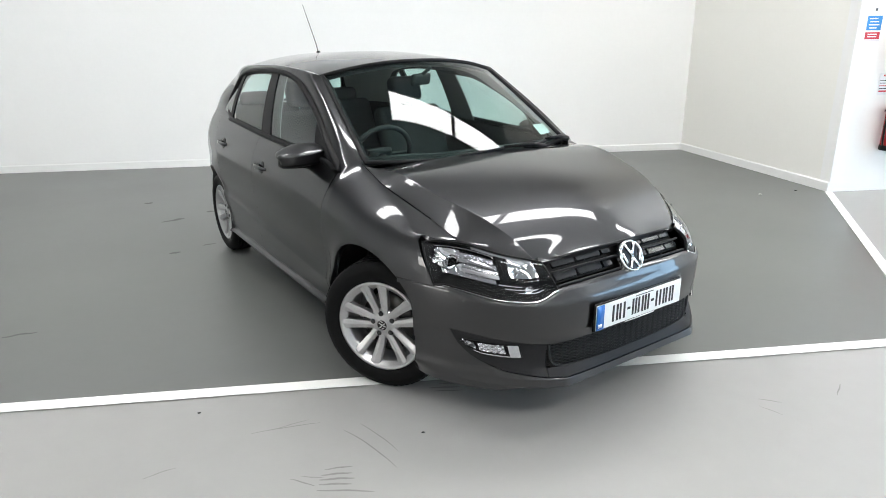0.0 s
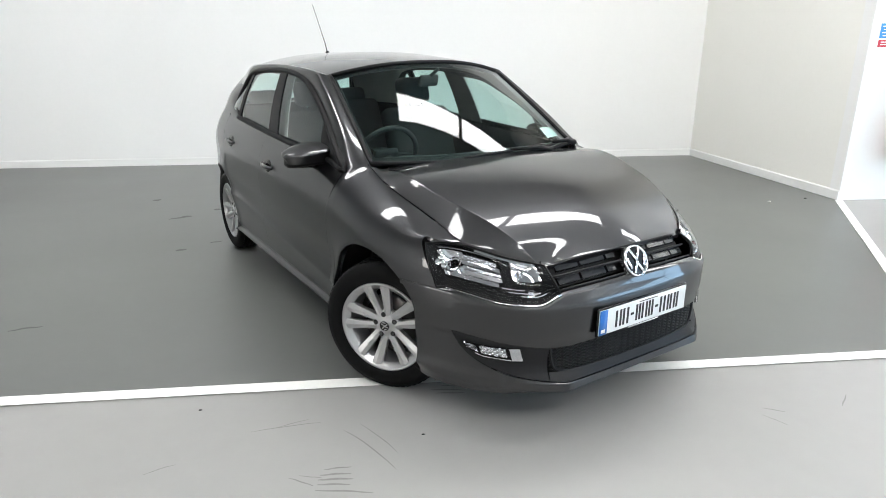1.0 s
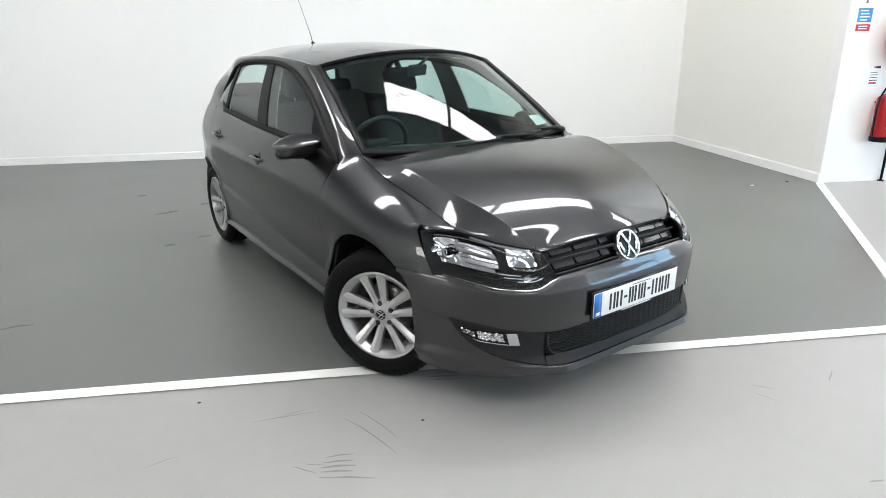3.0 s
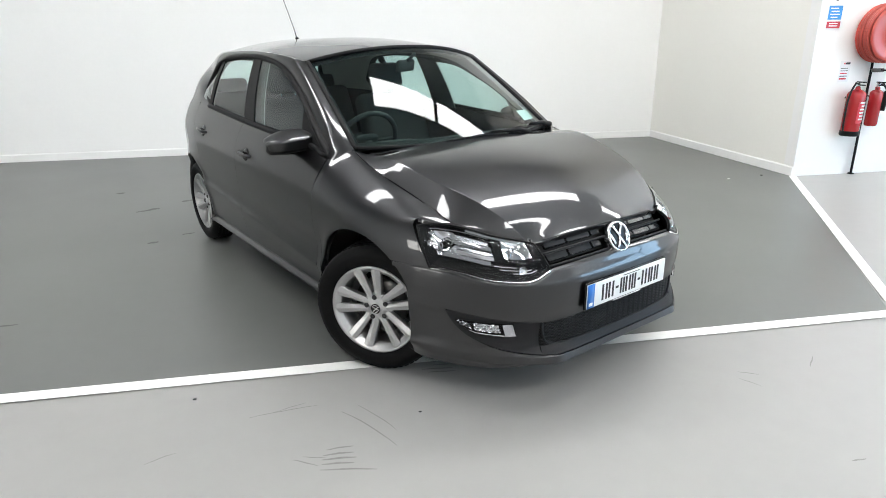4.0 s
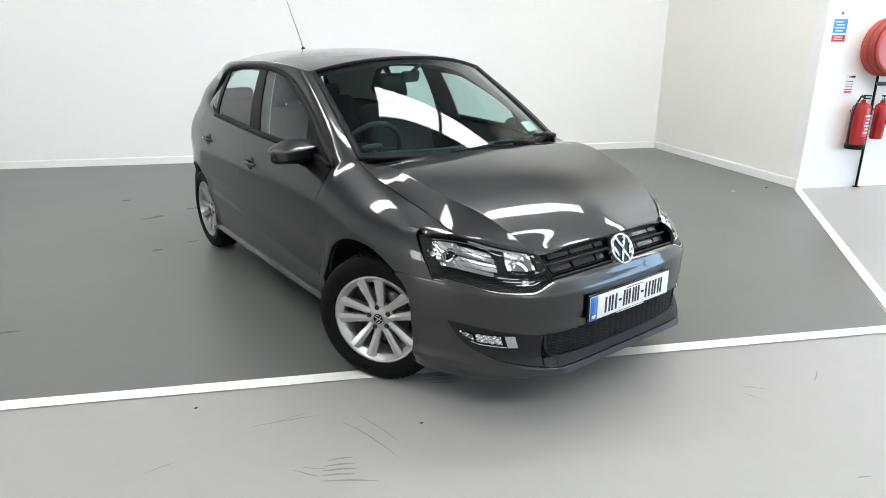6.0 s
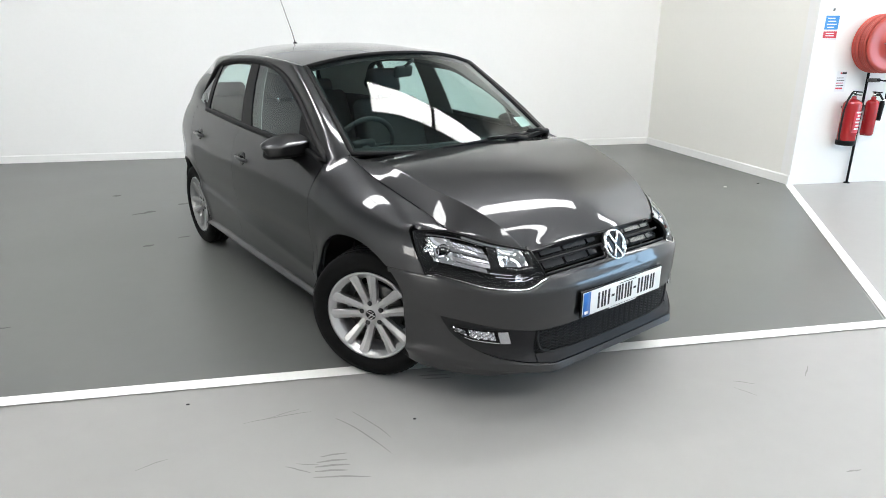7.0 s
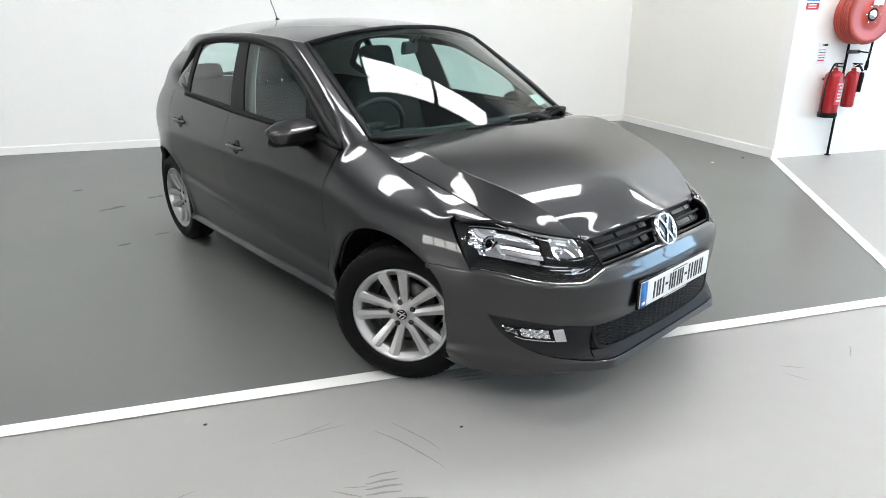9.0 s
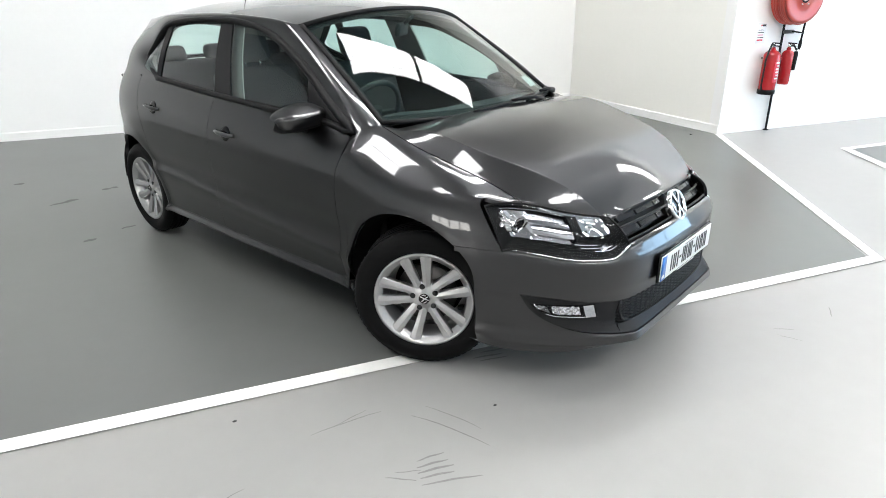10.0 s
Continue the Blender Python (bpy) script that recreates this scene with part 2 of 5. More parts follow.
def spl(*pairs):
    """Smooth curve through (t, v) pairs that never overshoots."""
    ts, vs = np.array([p[0] for p in pairs], float), np.array([p[1] for p in pairs], float)
    if ts[0] > ts[-1]:
        ts, vs = ts[::-1], vs[::-1]
    h = np.diff(ts)
    d = np.diff(vs) / h
    s_ = np.zeros(len(ts))
    for i in range(1, len(ts) - 1):
        if d[i - 1] * d[i] > 0:
            w1, w2 = 2 * h[i] + h[i - 1], h[i] + 2 * h[i - 1]
            s_[i] = (w1 + w2) / (w1 / d[i - 1] + w2 / d[i])
    s_[0], s_[-1] = d[0], d[-1]

    def f(t):
        t = np.clip(np.asarray(t, float), ts[0], ts[-1])
        i = np.clip(np.searchsorted(ts, t) - 1, 0, len(ts) - 2)
        u = (t - ts[i]) / h[i]
        return ((1 + 2 * u) * (1 - u)**2 * vs[i] + u * (1 - u)**2 * h[i] * s_[i] + u * u * (3 - 2 * u) * vs[i + 1] + u * u * (u - 1) * h[i] * s_[i + 1])
    return f


def fair(degree, *pairs):
    """One polynomial drawn evenly along (t, v) pairs, for surfaces that mirror their surroundings."""
    ts, vs = [p[0] for p in pairs], [p[1] for p in pairs]
    c = np.polyfit(ts, vs, degree)
    return lambda t: np.polyval(c, np.clip(np.asarray(t, float), min(ts), max(ts)))


def step(a, b, t):
    u = np.clip((np.asarray(t, float) - a) / (b - a), 0, 1)
    return u * u * (3 - 2 * u)


def lin(a, b, n):
    return np.linspace(a, b, n)


def flat(points, z, thick=0.0):
    """A flat sheet with this outline at height z."""
    n = len(points)
    if not thick:
        return [(x, y, z) for x, y in points], [tuple(range(n))]
    verts = [(x, y, z) for x, y in points] + [(x, y, z - thick) for x, y in points]
    return verts, [tuple(range(n)), tuple(reversed(range(n, 2 * n)))] + [(i, n + i, n + (i + 1) % n, (i + 1) % n) for i in range(n)]


def soft_edge(ob, nrm, side):
    """Shade the outer sheet of a panel by the given directions, one for each point of its grid."""
    n = (np.array(nrm, float) * [1, side, 1]).reshape(-1, 3)
    rest = np.zeros((len(ob.data.vertices) - len(n), 3))
    ob.data.normals_split_custom_set_from_vertices([tuple(map(float, v)) for v in np.concatenate([n, rest])])

# ---- the room ----
BACK, FRONT, LEFT, RIGHT = 5.73, -9.0, -11.0, 9.5
CORNER, PIER = (3.85, BACK), (3.965, 2.80)


def wall(name, a, b, thick, label, h=CEIL, mat=WALL):
    """An upright wall whose inner face runs from a to b, with the room on its left."""
    a, b = Vector(a), Vector(b)
    d = (b - a).normalized()
    n = Vector((d.y, -d.x)) * thick
    p = [a, b, b + n, a + n]
    v = [(q.x, q.y, 0) for q in p] + [(q.x, q.y, h) for q in p]
    f = [(3, 2, 1, 0), (4, 5, 6, 7), (0, 1, 5, 4), (1, 2, 6, 5), (2, 3, 7, 6), (3, 0, 4, 7)]
    ob = new(name, to_mesh(name, v, f, mat, False))
    return tagged(ob, label, "wall", kind="structure")


wall("wall_north", CORNER, (LEFT, BACK), 0.2, "smooth white painted wall behind the car")
wall("wall_east", (PIER[0] + 0.006, PIER[1] + 0.001), (CORNER[0], BACK - 0.001), 0.2, "white painted side wall with a low skirting, warm light tinted into its colour", mat=WALL_WARM)
wall("wall_pier", (RIGHT, PIER[1]), PIER, 0.18, "white wall face carrying the fire point")
wall("wall_south", (LEFT, FRONT), (RIGHT, FRONT), 0.2, "plain white painted wall")


def window_wall(name, x, out, y0, y1, w0, w1, z0, z1, label):
    """A wall across the hall at x with one wide window between w0 and w1."""
    a, b = min(x, x + out), max(x, x + out)
    bm = join(box((a, y0, 0), (b, w0, CEIL)), box((a, w1, 0), (b, y1, CEIL)), box((a, w0, 0), (b, w1, z0)), box((a, w0, z1), (b, w1, CEIL)))
    ob = part(name, bm, WALL, None, smooth=False)
    tagged(ob, label, "wall", kind="structure")
    win = thing("window_" + name.split("_")[-1], pose(x + out * 0.6, (w0 + w1) / 2, z0), "wide grey-framed hall window", "window", kind="structure")
    hw, h = (w1 - w0) / 2, z1 - z0
    for nm, lo, hi in (("window_sill", (-0.05, -hw, 0), (0.05, hw, 0.05)), ("window_head", (-0.03, -hw, h - 0.05), (0.03, hw, h))):
        part(nm, box(lo, hi), STEEL, win, smooth=False)
    for k in range(5):
        yy = -hw + 0.03 + (2 * hw - 0.06) * k / 4
        part("mullion", box((-0.03, yy - 0.03, 0.05), (0.03, yy + 0.03, h - 0.05)), STEEL, win, smooth=False)


window_wall("wall_west", LEFT, -0.2, FRONT, BACK, -7.4, -3.8, 0.9, 2.3, "white painted end wall with a wide window")
window_wall("wall_far_east", RIGHT, 0.2, FRONT, PIER[1], -6.2, -0.2, 0.5, 3.0, "white painted end wall with a wide window")

tagged(new("floor", to_mesh("floor", *flat([(LEFT - 0.3, FRONT - 0.3), (RIGHT + 0.3, FRONT - 0.3), (RIGHT + 0.3, BACK + 0.3), (LEFT - 0.3, BACK + 0.3)], 0, 0.2), FLOOR_PALE, False)),
                "pale grey glossy painted concrete floor", "floor", kind="structure")


def strip(name, pts, mat, z, label, thick=0.0):
    ob = new(name, to_mesh(name, *flat(pts, z, thick), mat, False))
    return tagged(ob, label, "floor marking", kind="structure")


def skirting(name, a, b, label, h=0.10, t=0.016):
    a, b = Vector(a), Vector(b)
    d = (b - a).normalized()
    n = Vector((-d.y, d.x))
    prof = ((0.001, 0.0), (t, 0.0), (t, h - 0.012), (t - 0.008, h), (0.001, h))
    v = [(p.x + n.x * o, p.y + n.y * o, z + 0.001) for p in (a, b) for o, z in prof]
    k = len(prof)
    f = [(i, i + k, (i + 1) % k + k, (i + 1) % k) for i in range(k)] + [tuple(range(k)), tuple(reversed(range(k, 2 * k)))]
    return tagged(new(name, to_mesh(name, v, f, WALL, False)), label, "skirting", kind="structure")


skirting("baseboard_north", (CORNER[0] - 0.02, BACK), (LEFT, BACK), "white painted skirting board along the rear wall")
skirting("baseboard_east", (PIER[0] + 0.005, PIER[1] + 0.001), (CORNER[0], BACK - 0.02), "white painted skirting board along the side wall")

# parking bays: darker paint inside white lines
strip("bay_surface", [(LEFT, -0.362), (2.13, -0.32), (3.93, 2.76), (3.96, 2.80), (3.85, BACK), (LEFT, BACK)], FLOOR_DARK, 0.003, "darker grey painted parking bay on the floor")
strip("bay_line_front", [(LEFT, -0.437), (2.10, -0.395), (2.145, -0.318), (LEFT, -0.361)], LINE, 0.006, "white painted line along the front of the bay")
strip("bay_line_side", [(2.105, -0.395), (2.176, -0.395), (3.988, 2.76), (3.988, 2.795), (3.925, 2.795)], LINE, 0.007, "white painted slanting bay line running to the wall")
strip("bay_surface_beyond", [(4.64, 1.68), (RIGHT, 1.68), (RIGHT, -2.6), (2.6, -2.6)], FLOOR_DARK, 0.003, "darker grey painted neighbouring bay")
strip("bay_line_beyond", [(4.55, 1.75), (RIGHT, 1.75), (RIGHT, 1.67), (4.63, 1.67)], LINE, 0.006, "white painted line at the head of the neighbouring bay")
strip("bay_line_beyond_side", [(4.55, 1.75), (4.64, 1.74), (2.64, -2.3), (2.55, -2.3)], LINE, 0.007, "white painted slanting line of the neighbouring bay")

# ceiling with rooflights
ROOFLIGHTS = [(px + dx, 1.55, 1.96, 0.88) for px in (-4.2, 1.75, 7.7) for dx in (-1.04, 1.04)] + [(0.9, -0.80, 1.96, 0.40), (3.4, -0.85, 2.40, 0.30)]
# the unseen row at y = -5 is added to brighten bumper and front floor
ROOFLIGHTS += [(-4.5, -1.4, 1.3, 0.80), (-3.2, -5.0, 1.96, 0.95), (0.71, -5.0, 1.96, 0.95), (2.79, -5.0, 1.96, 0.95), (6.66, -5.0, 1.96, 0.95), (8.4, -5.0, 1.4, 0.95)]
tagged(new("ceiling", to_mesh("ceiling", *flat([(LEFT - 0.3, FRONT - 0.3), (RIGHT + 0.3, FRONT - 0.3), (RIGHT + 0.3, BACK + 0.3), (LEFT - 0.3, BACK + 0.3)], CEIL + 0.2, 0.2), CEILING, False)),
            "plain grey painted ceiling", "ceiling", kind="structure")
for lx, ly, lw, lh in ROOFLIGHTS:
    lamp = thing("ceiling_light", pose(lx, ly, CEIL), "white rectangular glowing ceiling light panel, out of view", "ceiling light", "ceiling lights")
    part("frame", box((-lw / 2 - 0.03, -lh / 2 - 0.03, -0.03), (lw / 2 + 0.03, lh / 2 + 0.03, -0.001), 0.004), CEILING, lamp, smooth=False)
    part("diffuser", box((-lw / 2, -lh / 2, -0.036), (lw / 2, lh / 2, -0.031)), PANEL_GLOW, lamp, "glowing white diffuser", smooth=False)

# ---- the car: x ahead from the front axle, y to its left, z up ----
car = thing("car", CAR, "dark grey metallic five-door hatchback parked across the bay line", "car")
AXLE, TYRE_R, ARCH_R, ARCH_Z = -2.47, 0.2995, 0.352, 0.315

# plan outline of half the body, from the middle of the nose to the middle of the tail
OUT = [(0.797, 0), (0.792, 0.20), (0.770, 0.36), (0.735, 0.465), (0.665, 0.567), (0.55, 0.655), (0.403, 0.735), (0.22, 0.800), (0.0, 0.834), (-0.40, 0.841),
       (-1.2, 0.842), (-2.0, 0.839), (-2.47, 0.825), (-2.75, 0.766), (-2.93, 0.648), (-3.06, 0.46), (-3.12, 0.26), (-3.13, 0)]
pts_ = [(x, -y) for x, y in OUT[2:0:-1]] + OUT + [(x, -y) for x, y in OUT[-2:-4:-1]]
len_ = np.concatenate([[0], np.cumsum(np.hypot(np.diff([p[0] for p in pts_]), np.diff([p[1] for p in pts_])))])
len_ -= len_[2]
fx, fy = nat(len_, [p[0] for p in pts_]), nat(len_, [p[1] for p in pts_])
S_END = len_[-3]
ss = lin(0, S_END, 3000)
sx, sy = fx(ss), fy(ss)
tx, ty = np.gradient(sx), np.gradient(sy)
tn = np.hypot(tx, ty)
snx, sny = ty / tn, -tx / tn          # outward normal
snx, sny = np.where(snx * 0 + sny < -0.01, -snx, snx), np.abs(sny)
snx[:40], sny[:40] = ty[:40] / tn[:40], -tx[:40] / tn[:40]


def s_at(x):
    return np.interp(-np.asarray(x, float), -sx, ss)


side_in = spl((0.15, 0.22), (0.18, 0.18), (0.216, 0.125), (0.228, 0.070), (0.236, 0.022), (0.243, 0.005), (0.250, 0.003), (0.254, 0.006), (0.262, 0.028), (0.268, 0.032), (0.282, 0.030), (0.320, 0.017), (0.343, 0.005), (0.349, 0.0035), (0.356, 0.0055), (0.40, 0.0135), (0.44, 0.0165), (0.48, 0.0150),
              (0.60, 0.003), (0.72, 0.001), (0.795, 0.008), (0.805, 0.010), (0.88, 0.036), (0.95, 0.075), (0.985, 0.102), (1.05, 0.14))
front_in = spl((0.24, 0.005), (0.286, 0.005), (0.29, 0.006), (0.40, 0.006), (0.45, 0.0), (0.53, -0.002), (0.552, -0.001), (0.566, 0.006),
               (0.60, 0.022), (0.63, 0.028), (0.65, 0.031), (0.70, 0.042), (0.74, 0.053), (0.80, 0.078))
flank_in = spl((0.40, 0.004), (0.50, 0.002), (0.55, 0.004), (0.60, 0.012), (0.65, 0.022), (0.70, 0.036), (0.74, 0.053), (0.80, 0.085))
S_EAR = 0.378
rear_in = spl((0.15, 0.10), (0.22, 0.05), (0.35, 0.01), (0.50, 0.0), (0.60, 0.02), (0.70, 0.05), (0.85, 0.085), (0.95, 0.115), (1.05, 0.15))


def crease(x):
    """Height of the shoulder line."""
    return 0.735 - 0.060 * np.asarray(x, float)


def belt(x):
    return spl((-0.30, 0.905), (-0.40, 0.926), (-0.55, 0.948), (-1.0, 0.968), (-1.5, 0.993), (-2.1, 1.030), (-2.6, 1.055), (-3.1, 1.06))(x)


def body(s, z):
    """Point of the outer skin at place s round the outline and height z (left half)."""
    s, z = np.broadcast_arrays(np.asarray(s, float), np.asarray(z, float))
    bx, by = np.interp(s, ss, sx), np.interp(s, ss, sy)
    nx, ny = np.interp(s, ss, snx), np.interp(s, ss, sny)
    zz = z + (0.80 - crease(np.clip(bx, -2.6, 0.3))) * step(0.50, 0.72, z)
    fold = 0.400 + 0.110 * np.clip((-bx - 0.5) / 1.7, 0, 1)          # the lower fold of the doors rises towards the back
    zz = np.where((z > 0.285) & (z < fold), 0.285 + (z - 0.285) * 0.065 / (fold - 0.285), zz)
    zz = np.where((z >= fold) & (z < 0.64), np.minimum(zz, 0.35 + (z - fold) * (0.29 + zz - z) / (0.64 - fold)), zz)
    wf, wr = step(-0.05, 0.42, bx), step(-2.55, -3.0, bx)
    # splitter: a straight sharp edge across the front, with a corner at each end from which it runs back into the sides
    out = np.where(s < S_EAR, (0.803 - bx) / np.maximum(nx, 0.3), 0.040 * np.clip(1 - (s - S_EAR) / 0.20, 0, 1)**1.4)
    low = np.interp(z, (0.15, 0.185, 0.210, 0.2165, 0.219, 0.222, 0.250, 0.29), (0.12, 0.06, 0.022, 0.004, 0.0, 0.0, 0.0, 0.0)) * np.clip(1 - (s - S_EAR) / 0.25, 0.12, 1)
    lip = (0.006 + out) * np.interp(z, (0.222, 0.250, 0.285), (1, 0.88, 0))
    nose = np.where(z < 0.285, 0.006 + low - lip, front_in(z))
    k = step(0.62, 0.88, s) * (z > 0.42)
    nose = nose * (1 - k) + flank_in(z) * k
    d = side_in(zz) * (1 - wf) * (1 - wr) + nose * wf + rear_in(z) * wr
    for cx in (0.0, AXLE):
        r = np.hypot(bx - cx, z - ARCH_Z)
        d = d - 0.008 * np.exp(-((r - ARCH_R - 0.01) / 0.035)**2) * (1 - wf)
    return np.stack([bx - nx * d, by - ny * d, z], -1)


def arch_low(x, cx, low):
    u = np.clip(1 - ((x - cx) / ARCH_R)**2, 0, 1)
    return np.where(np.abs(x - cx) < ARCH_R, np.maximum(ARCH_Z + ARCH_R * np.sqrt(u), low), low)


def tent(v, top, soft):
    """A rounded ridge from 0 at v = 0 up to 1 at v = top and down to 0 at v = 1."""
    u = np.abs(v - top) / np.where(v < top, top, 1 - top)
    return (math.sqrt(1 + soft**2) - np.sqrt(u * u + soft**2)) / (math.sqrt(1 + soft**2) - soft)


GAP = 0.0009

# bonnet: height over the plan, with a raised middle between two creases
bon_mid = fair(7, (0.72, 0.690), (0.70, 0.711), (0.68, 0.729), (0.66, 0.745), (0.64, 0.760), (0.62, 0.774), (0.58, 0.799), (0.54, 0.821), (0.5, 0.841), (0.46, 0.858), (0.4, 0.880), (0.3, 0.909), (0.2, 0.931), (0.1, 0.947), (0, 0.959), (-0.15, 0.972), (-0.35, 0.988))
edge_y = spl((0.705, 0.001), (0.700, 0.12), (0.688, 0.23), (0.64, 0.393), (0.54, 0.515), (0.40, 0.612), (0.25, 0.634), (0.1, 0.653), (-0.1, 0.668), (-0.29, 0.656), (-0.4, 0.645))
edge_z = spl((0.705, 0.712), (0.688, 0.705), (0.64, 0.686), (0.54, 0.716), (0.40, 0.750), (0.30, 0.788), (0.2, 0.819), (0.1, 0.847), (0, 0.873), (-0.15, 0.915), (-0.29, 0.952), (-0.4, 0.972))
ridge_y = fair(4, (0.71, 0.380), (0.64, 0.402), (0.61, 0.426), (0.57, 0.454), (0.52, 0.478), (0.42, 0.512), (0.32, 0.550), (0.22, 0.580), (0.07, 0.602), (-0.1, 0.612), (-0.30, 0.612))
ridge_z = fair(6, (0.71, 0.688), (0.66, 0.695), (0.64, 0.703), (0.62, 0.717), (0.60, 0.732), (0.57, 0.754), (0.52, 0.785), (0.42, 0.826), (0.32, 0.863), (0.22, 0.893), (0.07, 0.926), (-0.1, 0.948), (-0.30, 0.965))
bon_front = spl((0, 0.705), (0.12, 0.700), (0.23, 0.688), (0.393, 0.640), (0.515, 0.54), (0.608, 0.40))
lamp_top_x = spl((0.393, 0.640), (0.515, 0.54), (0.612, 0.415), (0.665, 0.354), (0.716, 0.308))
lamp_top_z = spl((0.393, 0.686), (0.515, 0.716), (0.612, 0.747), (0.665, 0.752), (0.716, 0.744))


def bonnet_z(x, y):
    """Raised middle up to the ridge, then a steep shoulder down to the edge."""
    x, y = np.broadcast_arrays(np.asarray(x, float), np.abs(np.asarray(y, float)))
    c, ye, ze = bon_mid(x), edge_y(x), edge_z(x)
    yr = np.minimum(ridge_y(x), ye - 0.004)
    zr = ze + 0.004 + (np.minimum(ridge_z(x), c) - ze - 0.004) * step(-0.02, 0.05, ye - 0.004 - ridge_y(x))
    r = np.clip(y / np.maximum(yr, 0.02), 0, 1)
    inside = c - (c - zr) * (np.sqrt(r * r + 0.09) - 0.3) / (math.sqrt(1.09) - 0.3)
    w = np.clip((y - yr) / np.maximum(ye - yr, 1e-3), 0, 1)
    outside = zr + (ze - zr) * (0.90 * w + 0.10 * w * w)
    return np.where(y < yr, inside, outside)


NA = 60
RB = 0.76
half_b = np.concatenate([lin(0, RB - 0.012, 25), [RB - 0.005, RB, RB + 0.02], lin(RB + 0.06, 1, 9)])
bb = np.concatenate([-half_b[:0:-1], half_b])
bon = np.zeros((NA, len(bb), 3))
a = lin(0, 1, NA)**1.3
for j, b in enumerate(bb):
    q = abs(b)
    if q <= RB:
        x0 = float(bon_front(0.385 * q / RB)) - 0.003
    else:
        x0 = float(bon_front(0.385 + (0.606 - 0.385) * (q - RB) / (1 - RB))) - 0.003
    x1 = -0.285 + 0.125 * (1 - q * q)
    xs_ = x0 + (x1 - x0) * a
    if q <= RB:
        ys_ = ridge_y(xs_) * q / RB
    else:
        w = (q - RB) / (1 - RB)
        gap_ = edge_y(xs_) - ridge_y(xs_) - 0.0015
        ys_ = ridge_y(xs_) + gap_ * (w + (1 - w) * np.clip(1 - a / 0.22, 0, 1)**1.5)
    zs_ = bonnet_z(xs_, ys_) - np.exp(-((xs_ - x0) / 0.012)**2) * 0.006
    bon[:, j] = np.stack([xs_, ys_ * (1 if b >= 0 else -1), zs_], -1)
bonnet = part("bonnet", panel(bon, flip=True, depth=0.018), PAINT, car, "smooth bonnet with two raised creases")
nb = -normals(bon)
for _ in range(8):          # even shading over the rounded front edge
    nb[1:16] = (nb[:15] + nb[2:17] + 2 * nb[1:16]) / 4
    nb /= np.linalg.norm(nb, axis=2, keepdims=True)
soft_edge(bonnet, nb, 1)

# front bumper: upper skin, lower lip, a black band between them
BAND_END = float(s_at(0.467))
S_ARCH = float(s_at(ARCH_R + 0.012))
band_top = spl((0, 0.400), (0.25, 0.396), (0.42, 0.388), (0.55, 0.400), (BAND_END - 0.02, 0.424), (BAND_END, 0.425))
band_low = spl((0, 0.249), (0.30, 0.250), (0.42, 0.254), (0.58, 0.272), (0.72, 0.315), (BAND_END - 0.03, 0.375), (BAND_END, 0.425))
S_TIP = 0.385
bump_top = spl((0, 0.603), (0.20, 0.599), (S_TIP, 0.588), (0.50, 0.554), (0.64, 0.558), (0.78, 0.574), (float(s_at(0.403)), 0.585), (S_ARCH, 0.584))

def arch_edge(z):
    """Front edge of the wheel arch at height z."""
    z = np.asarray(z, float)
    return np.sqrt(np.clip(ARCH_R**2 - np.maximum(z - ARCH_Z, 0)**2, 0.05, None)) - 0.040 * step(0.54, 0.36, z)


def lip_at(s):
    """Rolled upper edge of the bumper: how far it runs inwards, and how far up, at place s."""
    k = float(step(S_LAMP_END + 0.01, S_LAMP_END - 0.05, s))
    n = np.array([np.interp(s, ss, snx), np.interp(s, ss, sny), 0.0])
    return -n * (0.003 + 0.013 * k) + np.array([0, 0, 0.013 * k])


S_LAMP_END = float(s_at(0.403))
cols = np.unique(np.concatenate([lin(0, BAND_END, 46), lin(BAND_END, S_ARCH, 14)]))
rows_low, rows_up = 30, 17
bp = np.zeros((len(cols), rows_low + rows_up, 3))
for i, s in enumerate(cols):
    zt = min(float(band_low(s)), float(band_top(s))) if s < BAND_END else 0.425
    zu = float(band_top(s)) if s < BAND_END else 0.425
    zz_ = np.concatenate([lin(0.182 + 0.030 * float(step(0.80, 0.40, s)), zt, rows_low), lin(zu, float(bump_top(s)) - GAP, rows_up)])
    far = max(0.0, (s - BAND_END) / (S_ARCH - BAND_END))
    s2 = np.full_like(zz_, s) if s <= BAND_END else BAND_END + far * (s_at(arch_edge(zz_) + 0.001) - BAND_END)
    bp[i] = body(s2, zz_)
full = np.concatenate([(bp * [1, -1, 1])[:0:-1], bp])
nf = len(full)
half = len(cols)


def keep_bumper(i, j):
    k = abs(i + 0.5 - (half - 1)) - 0.5          # column from the middle
    return not (j == rows_low - 1 and cols[int(round(k))] < BAND_END - 1e-6)


v, f = grid(full, False, keep_bumper)
inner = full - 0.02 * -normals(full)
geo = [(v, f)]
rim_low, rim_up = full[:, rows_low - 1], full[:, rows_low]
in_low, in_up = rim_low + [-0.035, 0, -0.002], rim_up + [-0.035, 0, 0.002]
mask = np.array([cols[abs(i - (half - 1))] <= BAND_END + 1e-6 for i in range(nf)])
geo.append(grid(np.stack([rim_low[mask], in_low[mask]]), True))
geo.append(grid(np.stack([in_up[mask], rim_up[mask]]), True))
lips = np.array([lip_at(s) for s in cols])
lips = np.concatenate([(lips * [1, -1, 1])[:0:-1], lips])
rise, edge0 = np.array([0, 0, 1.0]), full[:, -1]
